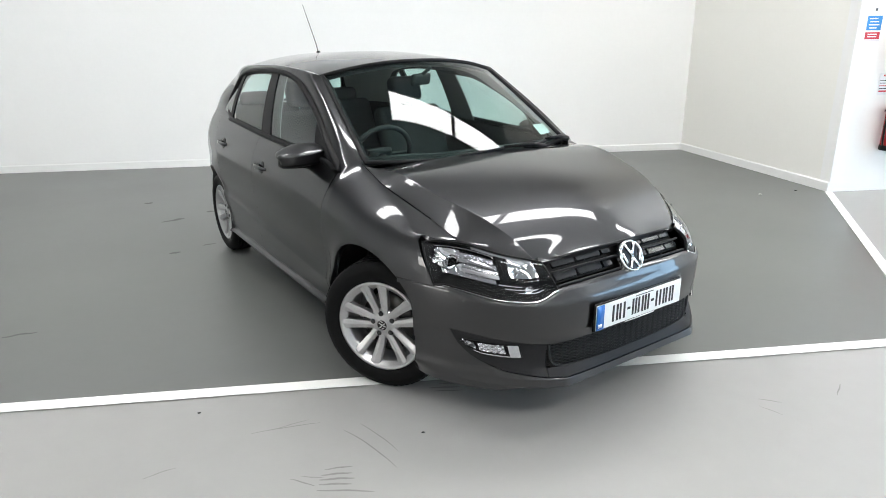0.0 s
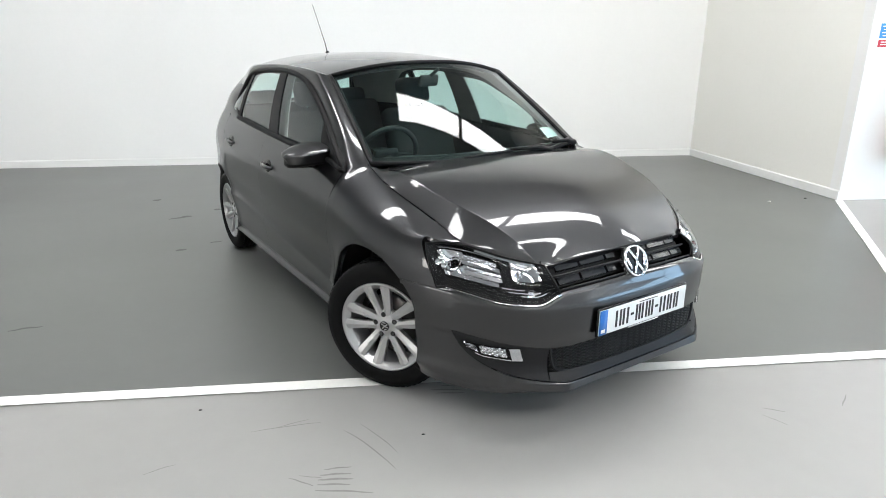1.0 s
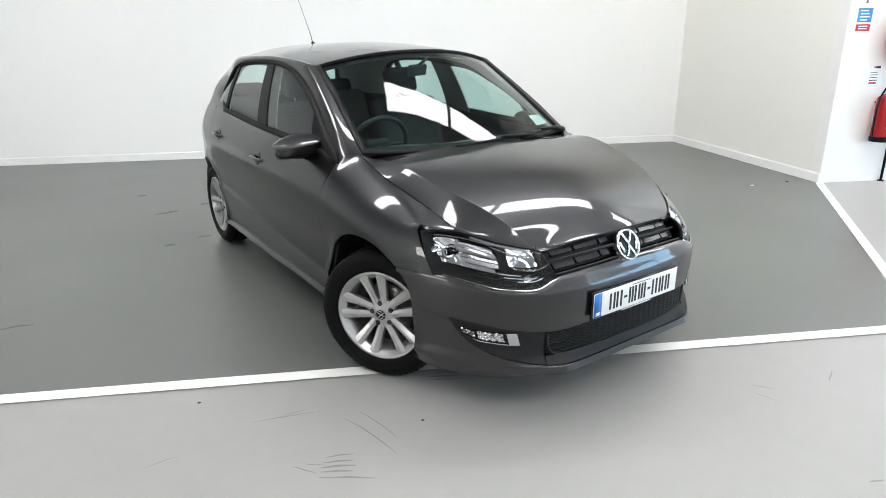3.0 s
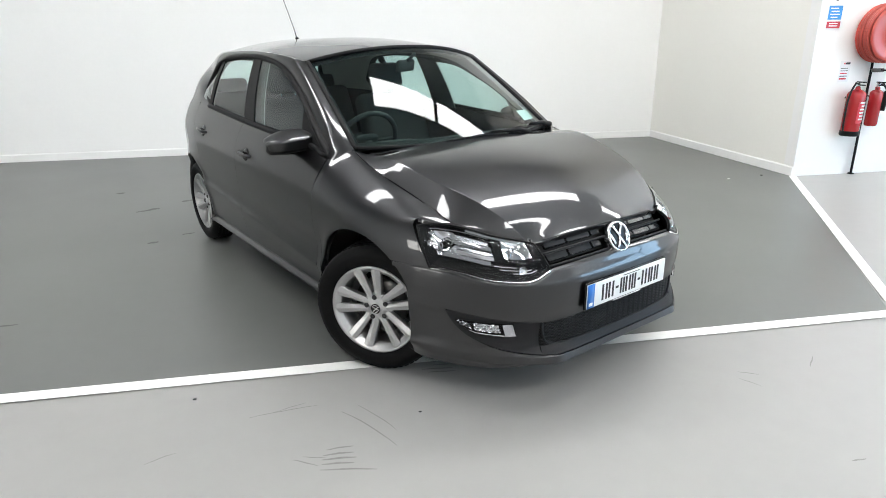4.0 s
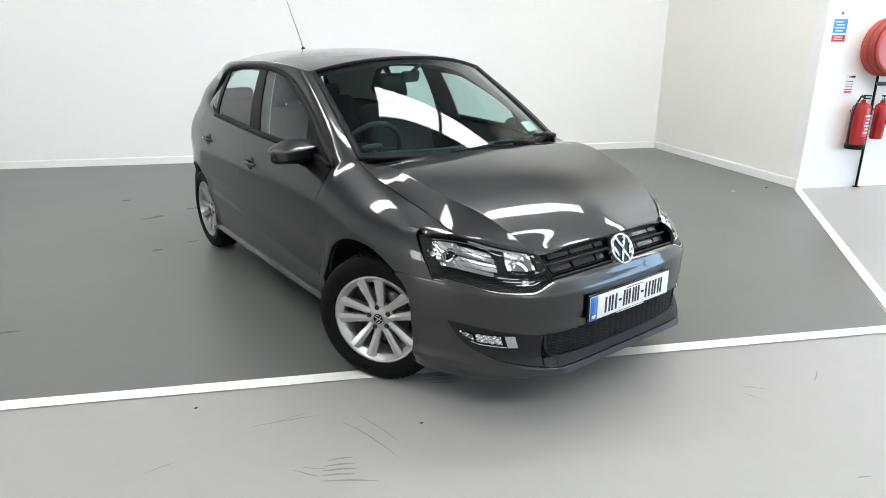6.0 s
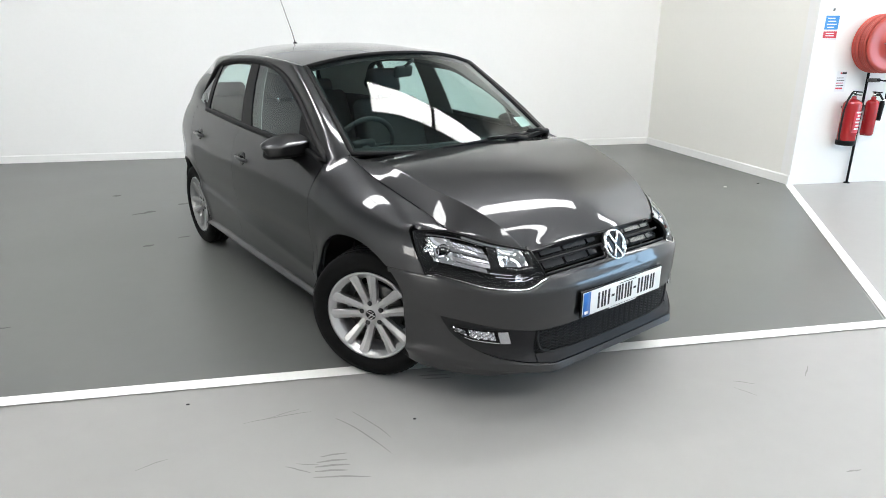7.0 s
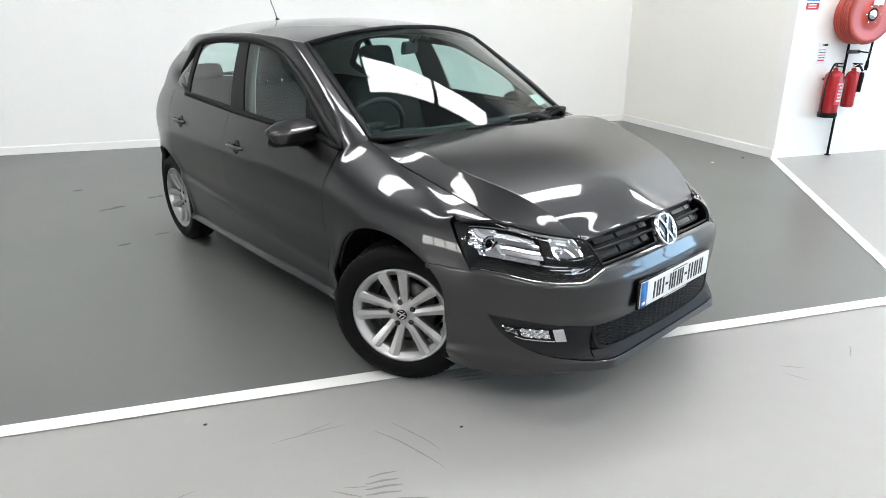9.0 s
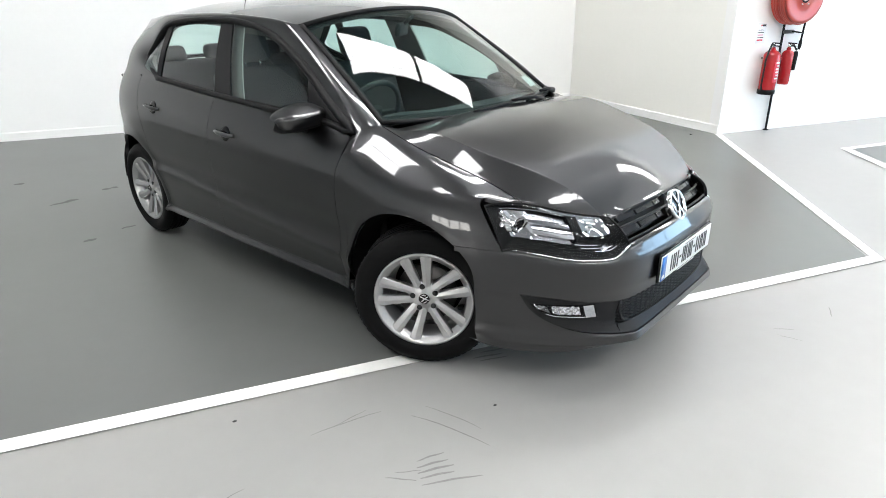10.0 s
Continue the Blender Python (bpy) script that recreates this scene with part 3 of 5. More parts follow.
geo.append(grid(np.stack([edge0, edge0 + lips * 0.12 + 0.14 * lips[:, 2:] * rise, edge0 + lips * 0.5 + 0.16 * lips[:, 2:] * rise, edge0 + lips, edge0 + lips * 1.15 - 0.02 * rise]), True))
geo.append(grid(np.stack([full[:, 0] + [-0.05, 0, 0.004], full[:, 0]]), True))
for e, sg in ((0, 1), (nf - 1, -1)):
    geo.append(grid(np.stack([full[e], full[e] - [0.0, -0.05 if e == 0 else 0.05, 0]]), e != 0))
bumper = part("front_bumper", merge(*geo), PAINT, car, "painted front bumper with a dark lower band")
v = bumper.data
bmx = bmesh.new()
bmx.from_mesh(v)
bmesh.ops.remove_doubles(bmx, verts=bmx.verts, dist=0.0001)
bmx.to_mesh(v)
bmx.free()
autosmooth(bumper, 40)

# black band behind the opening, mesh grille in its middle, fog lamps at its ends
S_MESH = 0.435
for sg in (1, -1):
    cs = lin(S_MESH + 0.006, BAND_END - 0.006, 24)
    tb = np.zeros((len(cs), 8, 3))
    for i, s in enumerate(cs):
        z_ = lin(float(band_low(s)) + 0.003, float(band_top(s)) - 0.003, 8)
        p = body(np.full(8, s), z_)
        inw = 0.012 * np.sin(lin(0, math.pi, 8)) * (1 - step(BAND_END - 0.12, BAND_END, s)) + 0.004
        p[:, 0] -= inw
        tb[i] = p
    part("fog_lamp_surround", panel(tb, False, 0.01, sg), TRIM, bumper, "dark textured plastic fog lamp surround")
    # fog lamp: chrome bowl, lens and bright end, its lower edge rising to a point outwards
    def fog(n, m2, w0, w1, s0, s1, out):
        rows = []
        for q in lin(s0, s1, n):
            w = lin(w0, w1, m2)
            low = np.interp(q, (0.54, 0.72, 0.765, 0.80), (0.335, 0.340, 0.352, 0.380))
            high = np.interp(q, (0.54, 0.80), (0.393, 0.387))
            off = np.array([out(q, k) for k in lin(0, 1, m2)]) if callable(out) else np.full(m2, out)
            rows.append(body(q - 0.016 * (1 - w), low + (high - low) * w) + np.outer(off, [0.75, 0.65, 0]))
        return panel(np.stack(rows), False, 0.004, sg)

    fl = part("fog_lamp", fog(24, 7, 0.0, 1.0, 0.555, 0.80, 0.005), CLEAR, bumper, "clear fog lamp lens")
    part("fog_housing", fog(24, 5, 0.02, 0.98, 0.557, 0.797, -0.004), BLACK, fl, "dark lamp housing")
    part("reflector", fog(40, 12, 0.24, 0.88, 0.618, 0.722, lambda q, w: 0.0008 + 0.0034 * math.sin(q * 230 + 5 * w) * math.sin(10 * w + 0.6 + 40 * q)), LAMP_CHROME, fl, "chrome faceted reflector")
    part("side_reflector", fog(14, 9, 0.25, 0.85, 0.735, 0.785, lambda q, w: 0.0006 + 0.004 * math.sin((q - 0.715) * 120 + 5 * w)), FOG_CHROME, fl)
    part("end_reflector", fog(14, 9, 0.06, 0.92, 0.561, 0.602, lambda q, w: 0.0012 + 0.004 * (q - 0.561) / 0.041 - 0.003 * w), LAMP_CHROME, fl)
    part("lower_strip", fog(16, 3, 0.03, 0.11, 0.605, 0.75, 0.003), CHROME, fl)
# backing
bk = np.stack([body(np.full(6, s), lin(0.235, 0.42, 6)) - [0.055, 0, 0] for s in lin(0, BAND_END - 0.03, 40)])
part("bumper_backing", merge(grid(bk, False), grid(bk * [1, -1, 1], True)), BLACK, bumper, "black backing")
low_trim = np.stack([body(np.full(6, abs(q)), lin(float(band_low(abs(q))) + 0.002, 0.284, 6)) * [1, math.copysign(1, q), 1] - [0.005, 0, 0] for q in lin(-S_MESH - 0.004, S_MESH + 0.004, 60)])
part("lower_trim", panel(low_trim, False, 0.01), TRIM, bumper, "dark plastic strip below the mesh")
# wavy mesh
mesh_geo = []
for k in range(10):
    zc = 0.278 + k * 0.0130
    line = []
    for q, s in enumerate(lin(-S_MESH, S_MESH, 97)):
        p = body(abs(s), zc + 0.0035 * (1 if q % 4 < 2 else -1))
        line.append((p[0] - 0.016, math.copysign(p[1], s), p[2]))
    lo_ok = [p for p in line if 0.286 < p[2] < band_top(min(abs(p[1]), 0.42)) - 0.003]
    if len(lo_ok) > 3:
        mesh_geo.append(tube(lo_ok, 0.0042, 6))
mesh_part = part("lower_grille", merge(*mesh_geo), TRIM, bumper, "black wavy mesh lower grille")
rim_ = [(S_MESH - 0.004, float(band_top(S_MESH)) - 0.006), (S_MESH - 0.006, 0.335), (S_MESH - 0.016, 0.305), (S_MESH - 0.035, 0.288)] + [(q, 0.282) for q in lin(S_MESH - 0.07, 0.0, 14)]
rim_ = [body(q, z) - [0.010, 0, 0] for q, z in rim_]
part("mesh_frame", tube(rim_ + [p * [1, -1, 1] for p in rim_[-2::-1]], 0.0055, 8), TRIM, mesh_part)

# upper grille between the lamps
gc = lin(-S_TIP - 0.008, S_TIP + 0.008, 41)


def grille_pt(s, u, back):
    lo = body(abs(s), float(bump_top(abs(s)))) + lip_at(abs(s)) - [0, 0, 0.002]
    yy = min(abs(lo[1]), 0.395)
    hi = np.array([float(bon_front(yy)), yy, float(edge_z(bon_front(yy)))])
    p = lo + (hi - lo) * u
    return np.array([p[0] - back, math.copysign(abs(p[1]), s), p[2]])


grille = part("upper_grille", grid(np.stack([[grille_pt(s, u, 0.045) for u in lin(0, 1, 5)] for s in gc]), False), BLACK, car, "black slatted radiator grille")
gr = []
for u in (0.04, 0.51, 0.97):
    line = [grille_pt(s, u, 0.010) for s in gc]
    gr.append(tube(line, 0.0062 if u == 0.5 else 0.005, 8))
part("grille_slat", merge(*gr), TRIM, grille)
for row, (u0, u1) in enumerate(((0.19, 0.40), (0.64, 0.85))):
    for side_ in (1, -1):
        for s0, s1 in ((0.275, 0.372), (0.142, 0.262), (0.086, 0.130)):
            s0, s1 = s0 - 0.012 * row, s1 - 0.012 * row
            quad = np.stack([[grille_pt(s_ * side_, u, 0.022 + 0.006 * k / 3) for k, u in enumerate(lin(u0, u1, 4))] for s_ in lin(s0, s1, 8)])
            part("grille_block", panel(quad, side_ < 0, 0.02), GRILLE_GREY, grille)

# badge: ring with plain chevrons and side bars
bm_m = look((0.742, 0, 0.655), (0.742 - 0.906, 0, 0.655 - 0.423))
R_B = 0.062
badge = part("badge", lathe([(0.0, 0.004), (R_B - 0.006, 0.004), (R_B - 0.004, 0.010), (R_B, 0.010), (R_B + 0.003, 0.004), (R_B + 0.003, -0.02)], 48, "z"), CHROME, car, "round chrome badge", m=bm_m)
part("disc", lathe([(0.0, 0.0055), (R_B - 0.007, 0.0055)], 40, "z"), GLOSSBLACK, badge)
chev = []
for pts2 in ([(-0.027, 0.048), (0, 0.002), (0.027, 0.048)], [(-0.022, -0.044), (0, -0.006), (0.022, -0.044)], [(-0.050, 0.014), (-0.036, -0.024)], [(0.050, 0.014), (0.036, -0.024)]):
    for (ax, ay), (bx_, by_) in zip(pts2, pts2[1:]):
        L = math.hypot(bx_ - ax, by_ - ay)
        chev.append(box((-0.003, -0.0058, 0.005), (L + 0.003, 0.0058, 0.011), 0.0015, 1, pose(ax, ay, 0, 0, 0, math.degrees(math.atan2(by_ - ay, bx_ - ax)))))
part("emblem", join(*chev), CHROME, badge, "chrome chevrons")

# number plate with unreadable characters as bars
plate = part("number_plate", box((-0.262, -0.0575, -0.016), (0.262, 0.0575, -0.004), 0.004), GLOSSBLACK, car, "white number plate in a black holder", m=look((0.811, 0, 0.469), (-1, 0, 0.47)))
part("plate_face", box((-0.256, -0.051, -0.004), (0.256, 0.051, 0.0), 0.001), WHITE_PLATE, plate, "white plate")

part("band", box((-0.256, -0.051, 0.0003), (-0.214, 0.051, 0.0012)), BLUE, plate, "blue band")
part("band_mark", box((-0.246, -0.042, 0.0013), (-0.224, -0.028, 0.0018)), WHITE_PLATE, plate)
px_ = -0.168
for strokes in ((0,), (0, 1), (0,), (), (0, 1, 2), (0, 1, 2), (), (0,), (0,), (0, 1), (0, 1)):
    if not strokes:
        part("bar", box((px_, -0.005, 0.0003), (px_ + 0.018, 0.005, 0.0012)), INK, plate, smooth=False)
        px_ += 0.029
        continue
    for k in strokes:
        part("bar", box((px_, -0.035, 0.0003), (px_ + 0.0112, 0.034, 0.0012)), INK, plate, smooth=False)
        px_ += 0.0175
    px_ += 0.0055
part("bar", box((-0.035, 0.040, 0.0003), (0.075, 0.0435, 0.0012)), STEEL, plate, smooth=False)
part("strip", box((-0.09, -0.0575, 0.0), (0.09, -0.0525, 0.001)), WHITE_PLATE, plate)

# headlamps
S_LAMP_OUT = S_LAMP_END


def lamp_pt(u, v, back=0.0):
    """u from the inner tip to the outer end, v from the lower edge to the bonnet."""
    s = S_TIP + 0.014 + (S_LAMP_OUT - S_TIP - 0.014) * u
    lo = body(s, float(bump_top(s)) + GAP) + lip_at(s) - [0, 0, 0.003]
    yy = 0.393 + (0.716 - 0.393) * u
    hi = np.array([float(lamp_top_x(yy)) + 0.003, yy + 0.002, float(lamp_top_z(yy)) - 0.004])
    p = lo + (hi - lo) * v
    b = 0.024 * 4 * v * (1 - v)
    return p + np.array([0.62, 0.62, 0.45]) * b - np.array([0.72, 0.55, 0.0]) * back


def lamp_grid(u0, u1, v0, v1, n, m_, back, side, flip=False, depth=0.004):
    g = np.stack([[lamp_pt(u, v, back(u, v) if callable(back) else back) for v in lin(v0, v1, m_)] for u in lin(u0, u1, n)])
    return panel(g, flip, depth, side)


def bowl(c, r, depth, side, squash=1.0, aim=(0.9, 0.3, -0.1)):
    prof = [(r * t, -depth * (1 - t * t)) for t in lin(0.12, 1, 9)] + [(r + 0.006, 0.004)]
    v, f = lathe(prof, 28, "z")
    d = Vector((aim[0], aim[1] * side, aim[2])).normalized()
    m = Matrix.Translation((c[0], c[1] * side, c[2])) @ d.to_track_quat("Z", "X").to_matrix().to_4x4() @ Matrix.Diagonal((1, squash, 1, 1))
    return [m @ Vector(p) for p in v], f


def cup(u, v, du, dv, rim_, deep_):
    return lambda a, b: rim_ + deep_ * math.cos(min(1.0, abs(a - u) / du) * 1.5) * math.cos(min(1.0, abs(b - v) / dv) * 1.5)


for sg in (1, -1):
    lamp = part("headlamp", lamp_grid(0.0, 1.0, 0.0, 1.0, 30, 14, 0.0, sg), CLEAR, car, "clear headlamp with chrome reflectors in a black housing")
    lamp.visible_shadow = False
    rim_l = [lamp_pt(u, 0, -0.001) for u in lin(0, 1, 24)] + [lamp_pt(1, v, -0.001) for v in lin(0, 1, 10)[1:]] + [lamp_pt(u, 1, -0.001) for u in lin(1, 0, 24)[1:]] + [lamp_pt(0, v, -0.001) for v in lin(1, 0, 10)[1:-1]]
    part("gasket", tube([(p[0], p[1] * sg, p[2]) for p in rim_l], 0.0042, 8, closed=True), BLACK, lamp, "black seal round the lens")
    deep = lambda u, v: 0.003 + 0.052 * min(1.0, 5 * u, 5 * (1 - u), 5 * v, 5 * (1 - v))
    part("housing", lamp_grid(0.0, 1.0, 0.0, 1.0, 40, 20, deep, sg), BLACK, lamp, "black lamp housing")
    # added chrome tube stands in for the highlight on the lip below the lens
    low_l = [lamp_pt(u, 0, -0.004) - [0, 0, 0.004] for u in lin(0.0, 0.97, 30)]
    part("lower_trim", tube([(p[0], p[1] * sg, p[2]) for p in low_l], [0.0058 - 0.0030 * q / 29 for q in range(30)], 8), CHROME, lamp, "bright strip standing in for the highlight on the lip under the lens")
    # main reflector: a round cup with stepped mirrors running inwards from it
    part("main_reflector", lamp_grid(0.70, 0.90, 0.24, 0.80, 30, 24, cup(0.80, 0.52, 0.10, 0.28, 0.018, 0.030), sg), LAMP_CHROME, lamp, "large chrome main reflector")
    for k, (v0, v1, u0, u1) in enumerate(((0.25, 0.345, 0.46, 0.74), (0.355, 0.45, 0.425, 0.72), (0.46, 0.55, 0.42, 0.71), (0.56, 0.65, 0.43, 0.72), (0.66, 0.745, 0.45, 0.74))):
        tilt = (0.9, -0.5, 1.1, -0.3, 0.8)[k]
        part("mirror_step", lamp_grid(u0, u1, v0, v1, 14, 4, lambda u, v: 0.024 + 0.012 * tilt * (v - v0) / (v1 - v0) - 0.015 * math.sin(3.2 * (u - 0.42)), sg), REFLECTOR if k % 2 == 0 else LAMP_CHROME, lamp)
    ring_c = lamp_pt(0.79, 0.52, 0.020)
    part("projector_ring", bowl(ring_c, 0.024, 0.016, sg), CHROME, lamp, "chrome ring round the bulb")
    part("bulb", bowl(lamp_pt(0.79, 0.52, 0.024), 0.011, -0.012, sg), GLOSSBLACK, lamp)
    part("side_facet", lamp_grid(0.875, 0.915, 0.34, 0.76, 6, 12, lambda u, v: 0.012 + 0.16 * (u - 0.875) + 0.003 * math.sin(60 * v), sg), CHROME, lamp)
    part("shade", lamp_grid(0.44, 0.90, 0.79, 0.85, 16, 4, lambda u, v: 0.012 + 0.02 * (0.85 - v) / 0.06, sg), LAMP_CHROME, lamp)
    part("inner_reflector", lamp_grid(0.10, 0.335, 0.45, 0.86, 18, 14, lambda u, v: cup(0.24, 0.66, 0.13, 0.22, 0.016, 0.026)(u, v) + 0.03 * max(0, 0.7 - v) * max(0, 0.25 - u) * 8, sg), CHROME, lamp, "smaller chrome inner reflector")
    part("inner_bulb", bowl(lamp_pt(0.27, 0.64, 0.020), 0.010, -0.012, sg), LAMP_CHROME, lamp)
    part("divider", lamp_grid(0.345, 0.415, 0.30, 0.86, 6, 8, 0.016, sg), BLACK, lamp)
    # chrome strip stands in for the ceiling light's reflection along the lens top
    part("lens_glint_strip", lamp_grid(0.10, 0.60, 0.895, 0.955, 24, 4, lambda u, v: 0.008 - 0.08 * (v - 0.895), sg), CHROME, lamp, "bright strip standing in for a ceiling light mirrored in the lens")
    part("indicator", bowl(lamp_pt(0.935, 0.64, 0.014), 0.010, 0.008, sg), CHROME, lamp, "chrome indicator pocket")
    part("indicator", bowl(lamp_pt(0.930, 0.53, 0.014), 0.007, 0.006, sg), CHROME, lamp, "chrome indicator pocket")
    for v0, u0, u1 in ((0.12, 0.10, 0.30), (0.185, 0.14, 0.40), (0.25, 0.26, 0.44)):
        part("lower_strip", lamp_grid(u0, u1, v0, v0 + 0.020, 14, 3, lambda u, v: 0.018, sg), LAMP_CHROME, lamp)
    part("side_lamp", bowl(lamp_pt(0.215, 0.22, 0.014), 0.011, 0.010, sg), CHROME, lamp)

# front wings, doors, rear quarters, sills
DOOR_A, DOOR_B, DOOR_C = -0.405, -1.445, -2.235
RAKE = 0.036         # how far the door's front edge leans ahead at the top


def door_front(z):
    return RAKE * step(0.74, 0.93, z)


D_FOOT = (-0.369, 0.741, 0.924)       # lower front corner of the side window opening
SILL = 0.274


def bend(ctl, n):
    """n points on the quadratic B-spline of these control points, after its first one."""
    ctl = [np.asarray(c, float) for c in ctl]
    spans = len(ctl) - 2
    out = []
    for u in lin(0, spans, n + 1)[1:]:
        i = min(int(u), spans - 1)
        t = u - i
        p0 = ctl[i] if i == 0 else (ctl[i] + ctl[i + 1]) / 2
        p2 = ctl[i + 2] if i == spans - 1 else (ctl[i + 1] + ctl[i + 2]) / 2
        out.append((1 - t)**2 * p0 + 2 * t * (1 - t) * ctl[i + 1] + t * t * p2)
    return np.array(out)


# the wing's shoulder, outside the shut line of the bonnet
ledge_y = spl((-0.40, 0.765), (-0.30, 0.730), (-0.2, 0.714), (-0.1, 0.708), (0, 0.706), (0.1, 0.710), (0.2, 0.718), (0.3, 0.724), (0.40, 0.71))
ledge_z = spl((-0.40, 0.934), (-0.30, 0.931), (-0.2, 0.910), (-0.1, 0.888), (0, 0.867), (0.1, 0.843), (0.2, 0.813), (0.3, 0.780), (0.40, 0.752))


def wing_edge(z):
    """How far ahead the wing reaches at height z, along the lamp's outer end."""
    return 0.403 + (0.312 - 0.403) * np.clip((np.asarray(z) - 0.588) / (0.742 - 0.588), 0, 1)


for sg in (1, -1):
    SEAM, X_SEAM = 0.586, float(arch_edge(0.586))
    xs_ = np.concatenate([lin(DOOR_A + GAP, -ARCH_R - 1e-4, 6), -ARCH_R * np.cos(lin(0.01, math.acos(-X_SEAM / ARCH_R), 44)), lin(X_SEAM, 0.403, 14)[1:]])
    m_ = 24
    wg = np.zeros((len(xs_), m_ + 26, 3))
    for i, x in enumerate(xs_):
        z0 = 0.225 if x < -ARCH_R else float(arch_low(np.array(x), 0.0, 0.0)) if x < X_SEAM else SEAM
        zt = float(crease(min(x, 0.262))) + 0.024 * float(step(0.15, 0.403, x))
        z_ = z0 + (zt - z0) * lin(0, 1, m_)
        lim = max(0.0, (x - 0.12) / (0.403 - 0.12))
        xe = x + lim * (wing_edge(z_) - GAP - 0.403)
        lean = float(step(-0.27, DOOR_A, x))
        wg[i, :m_] = body(s_at(xe + lean * door_front(z_)), z_)
        a = wg[i, m_ - 1]
        xk = x if x < 0.12 else 0.12 + (0.398 - 0.12) * lim
        k = np.array([xk, float(edge_y(xk)) + 0.002, float(edge_z(xk)) - 0.0005])
        if x < -0.275:
            q = (x + 0.275) / (DOOR_A + 0.275)
            k = np.array([-0.300, 0.650, 0.955]) * (1 - q) + np.array(D_FOOT) * q + np.array([0, 0.0184, 0.0115]) * float(tent(q, 0.42, 0.5))
        up = body(s_at(xe[-1:]), np.array([zt + 0.03]))[0]
        tang = (up - a) / max(np.linalg.norm(up - a), 1e-6)
        f_ = float(step(0.14, 0.403, x))
        sh = np.array([xk if x < 0.12 else 0.12 + (0.36 - 0.12) * lim, float(ledge_y(x)), float(ledge_z(x))])
        sh = k + (sh - k) * 0.68
        sh = sh * (1 - f_) + ((a + k) / 2 + [0.004, 0.004, 0.006]) * f_
        low_ = a + tang * 0.030
        mid_ = low_ + (sh - low_) * 0.62 + np.array([0, 0.012, 0.010]) * (1 - f_)
        wg[i, m_:] = bend([a, low_, mid_, sh, sh + (k - sh) * 0.55, k], 26)
        t = lin(0, 1, 27)[1:, None]
        flush = float(step(-0.22, -0.400, x))          # flush with the door towards the back
        if flush > 0:
            zf = zt + (k[2] - zt) * t[:, 0]
            side_ = body(s_at(x + lean * door_front(zf)), zf)
            side_ = side_ + (k - side_[-1]) * t**2
            wg[i, m_:] = wg[i, m_:] * (1 - flush) + side_ * flush
    wing = part("front_wing", panel(wg, True, 0.014, sg), PAINT, car, "front wing over the wheel")
    if sg > 0:
        WING_GRID, WINGS = wg.copy(), []
    WINGS.append((wing, sg))

    def side_panel(name, x0, x1, low, top, n, m2, lab, front=None, back=None):
        g = np.zeros((m2, n, 3))
        for j, v in enumerate(lin(0, 1, m2)):
            for i, u in enumerate(lin(0, 1, n)):
                x = x0 + (x1 - x0) * u
                z = low(x) + (top(x) - low(x)) * v
                xa = x0 + (front(z) if front else 0)
                xb = x1 + (back(z) if back else 0)
                x = xa + (xb - xa) * u
                z = low(x) + (top(x) - low(x)) * v
                g[j, i] = body(s_at(x), z)
        return part(name, panel(g, True, 0.014, sg), PAINT, car, lab)

    top_ = lambda x: float(belt(x)) - 0.008 + 0.0075 * float(step(-2.06, -2.13, x))
    d1 = side_panel("front_door", DOOR_A - GAP, DOOR_B + GAP, lambda x: SILL + GAP, top_, 40, 64, "front passenger door" if sg > 0 else "front driver's door", front=lambda z: float(door_front(z)))
    RQ = ARCH_R + 0.042
    rear_cut = lambda z: (AXLE + math.sqrt(max(RQ**2 - (max(z, ARCH_Z) - ARCH_Z)**2, 0.04)) if z < 0.60 else AXLE + math.sqrt(RQ**2 - (0.60 - ARCH_Z)**2) - 0.105 * (z - 0.60) / 0.40) - DOOR_C
    d2 = side_panel("rear_door", DOOR_B - GAP, DOOR_C + GAP, lambda x: SILL + GAP, top_, 34, 64, "rear side door", back=rear_cut)

    # rear quarter: from the wheel arch out to the door edge, the belt and the tail
    X_T = AXLE - ARCH_R - 0.12
    edge = [(DOOR_C + rear_cut(z) - 2 * GAP, z) for z in lin(0.279, 0.60, 14)] + [(DOOR_C + rear_cut(z) - 2 * GAP, z) for z in lin(0.62, float(belt(-2.3)) - 0.005, 12)]
    edge += [(x, float(belt(x))) for x in lin(edge[-1][0] - 0.03, X_T, 16)] + [(X_T, z) for z in lin(float(belt(X_T)) - 0.03, 0.20, 16)]
    L_ = np.concatenate([[0], np.cumsum([math.hypot(b[0] - a[0], b[1] - a[1]) for a, b in zip(edge, edge[1:])])])
    uu = lin(0, 1, 64)
    ex_, ez_ = np.interp(uu * L_[-1], L_, [p[0] for p in edge]), np.interp(uu * L_[-1], L_, [p[1] for p in edge])
    ph = np.interp(uu, [0, 0.18, 0.62, 1.0], [-0.22, 0.75, 2.1, math.pi + 0.34])
    ix_, iz_ = AXLE + ARCH_R * np.cos(ph), ARCH_Z + ARCH_R * np.sin(ph)
    q_ = np.zeros((64, 14, 3))
    for j, v in enumerate(lin(0, 1, 14)):
        xx2, zz2 = ix_ + (ex_ - ix_) * v, iz_ + (ez_ - iz_) * v
        q_[:, j] = body(s_at(xx2), zz2)
    part("rear_quarter", panel(q_, False, 0.02, sg), PAINT, car, "rear quarter panel over the wheel")
    # sill
    xx_ = lin(-ARCH_R - 0.001, AXLE + ARCH_R + 0.001, 40)
    sl = np.stack([body(np.full(14, float(s_at(x))), lin(0.185, SILL - 0.001, 14)) for x in xx_])
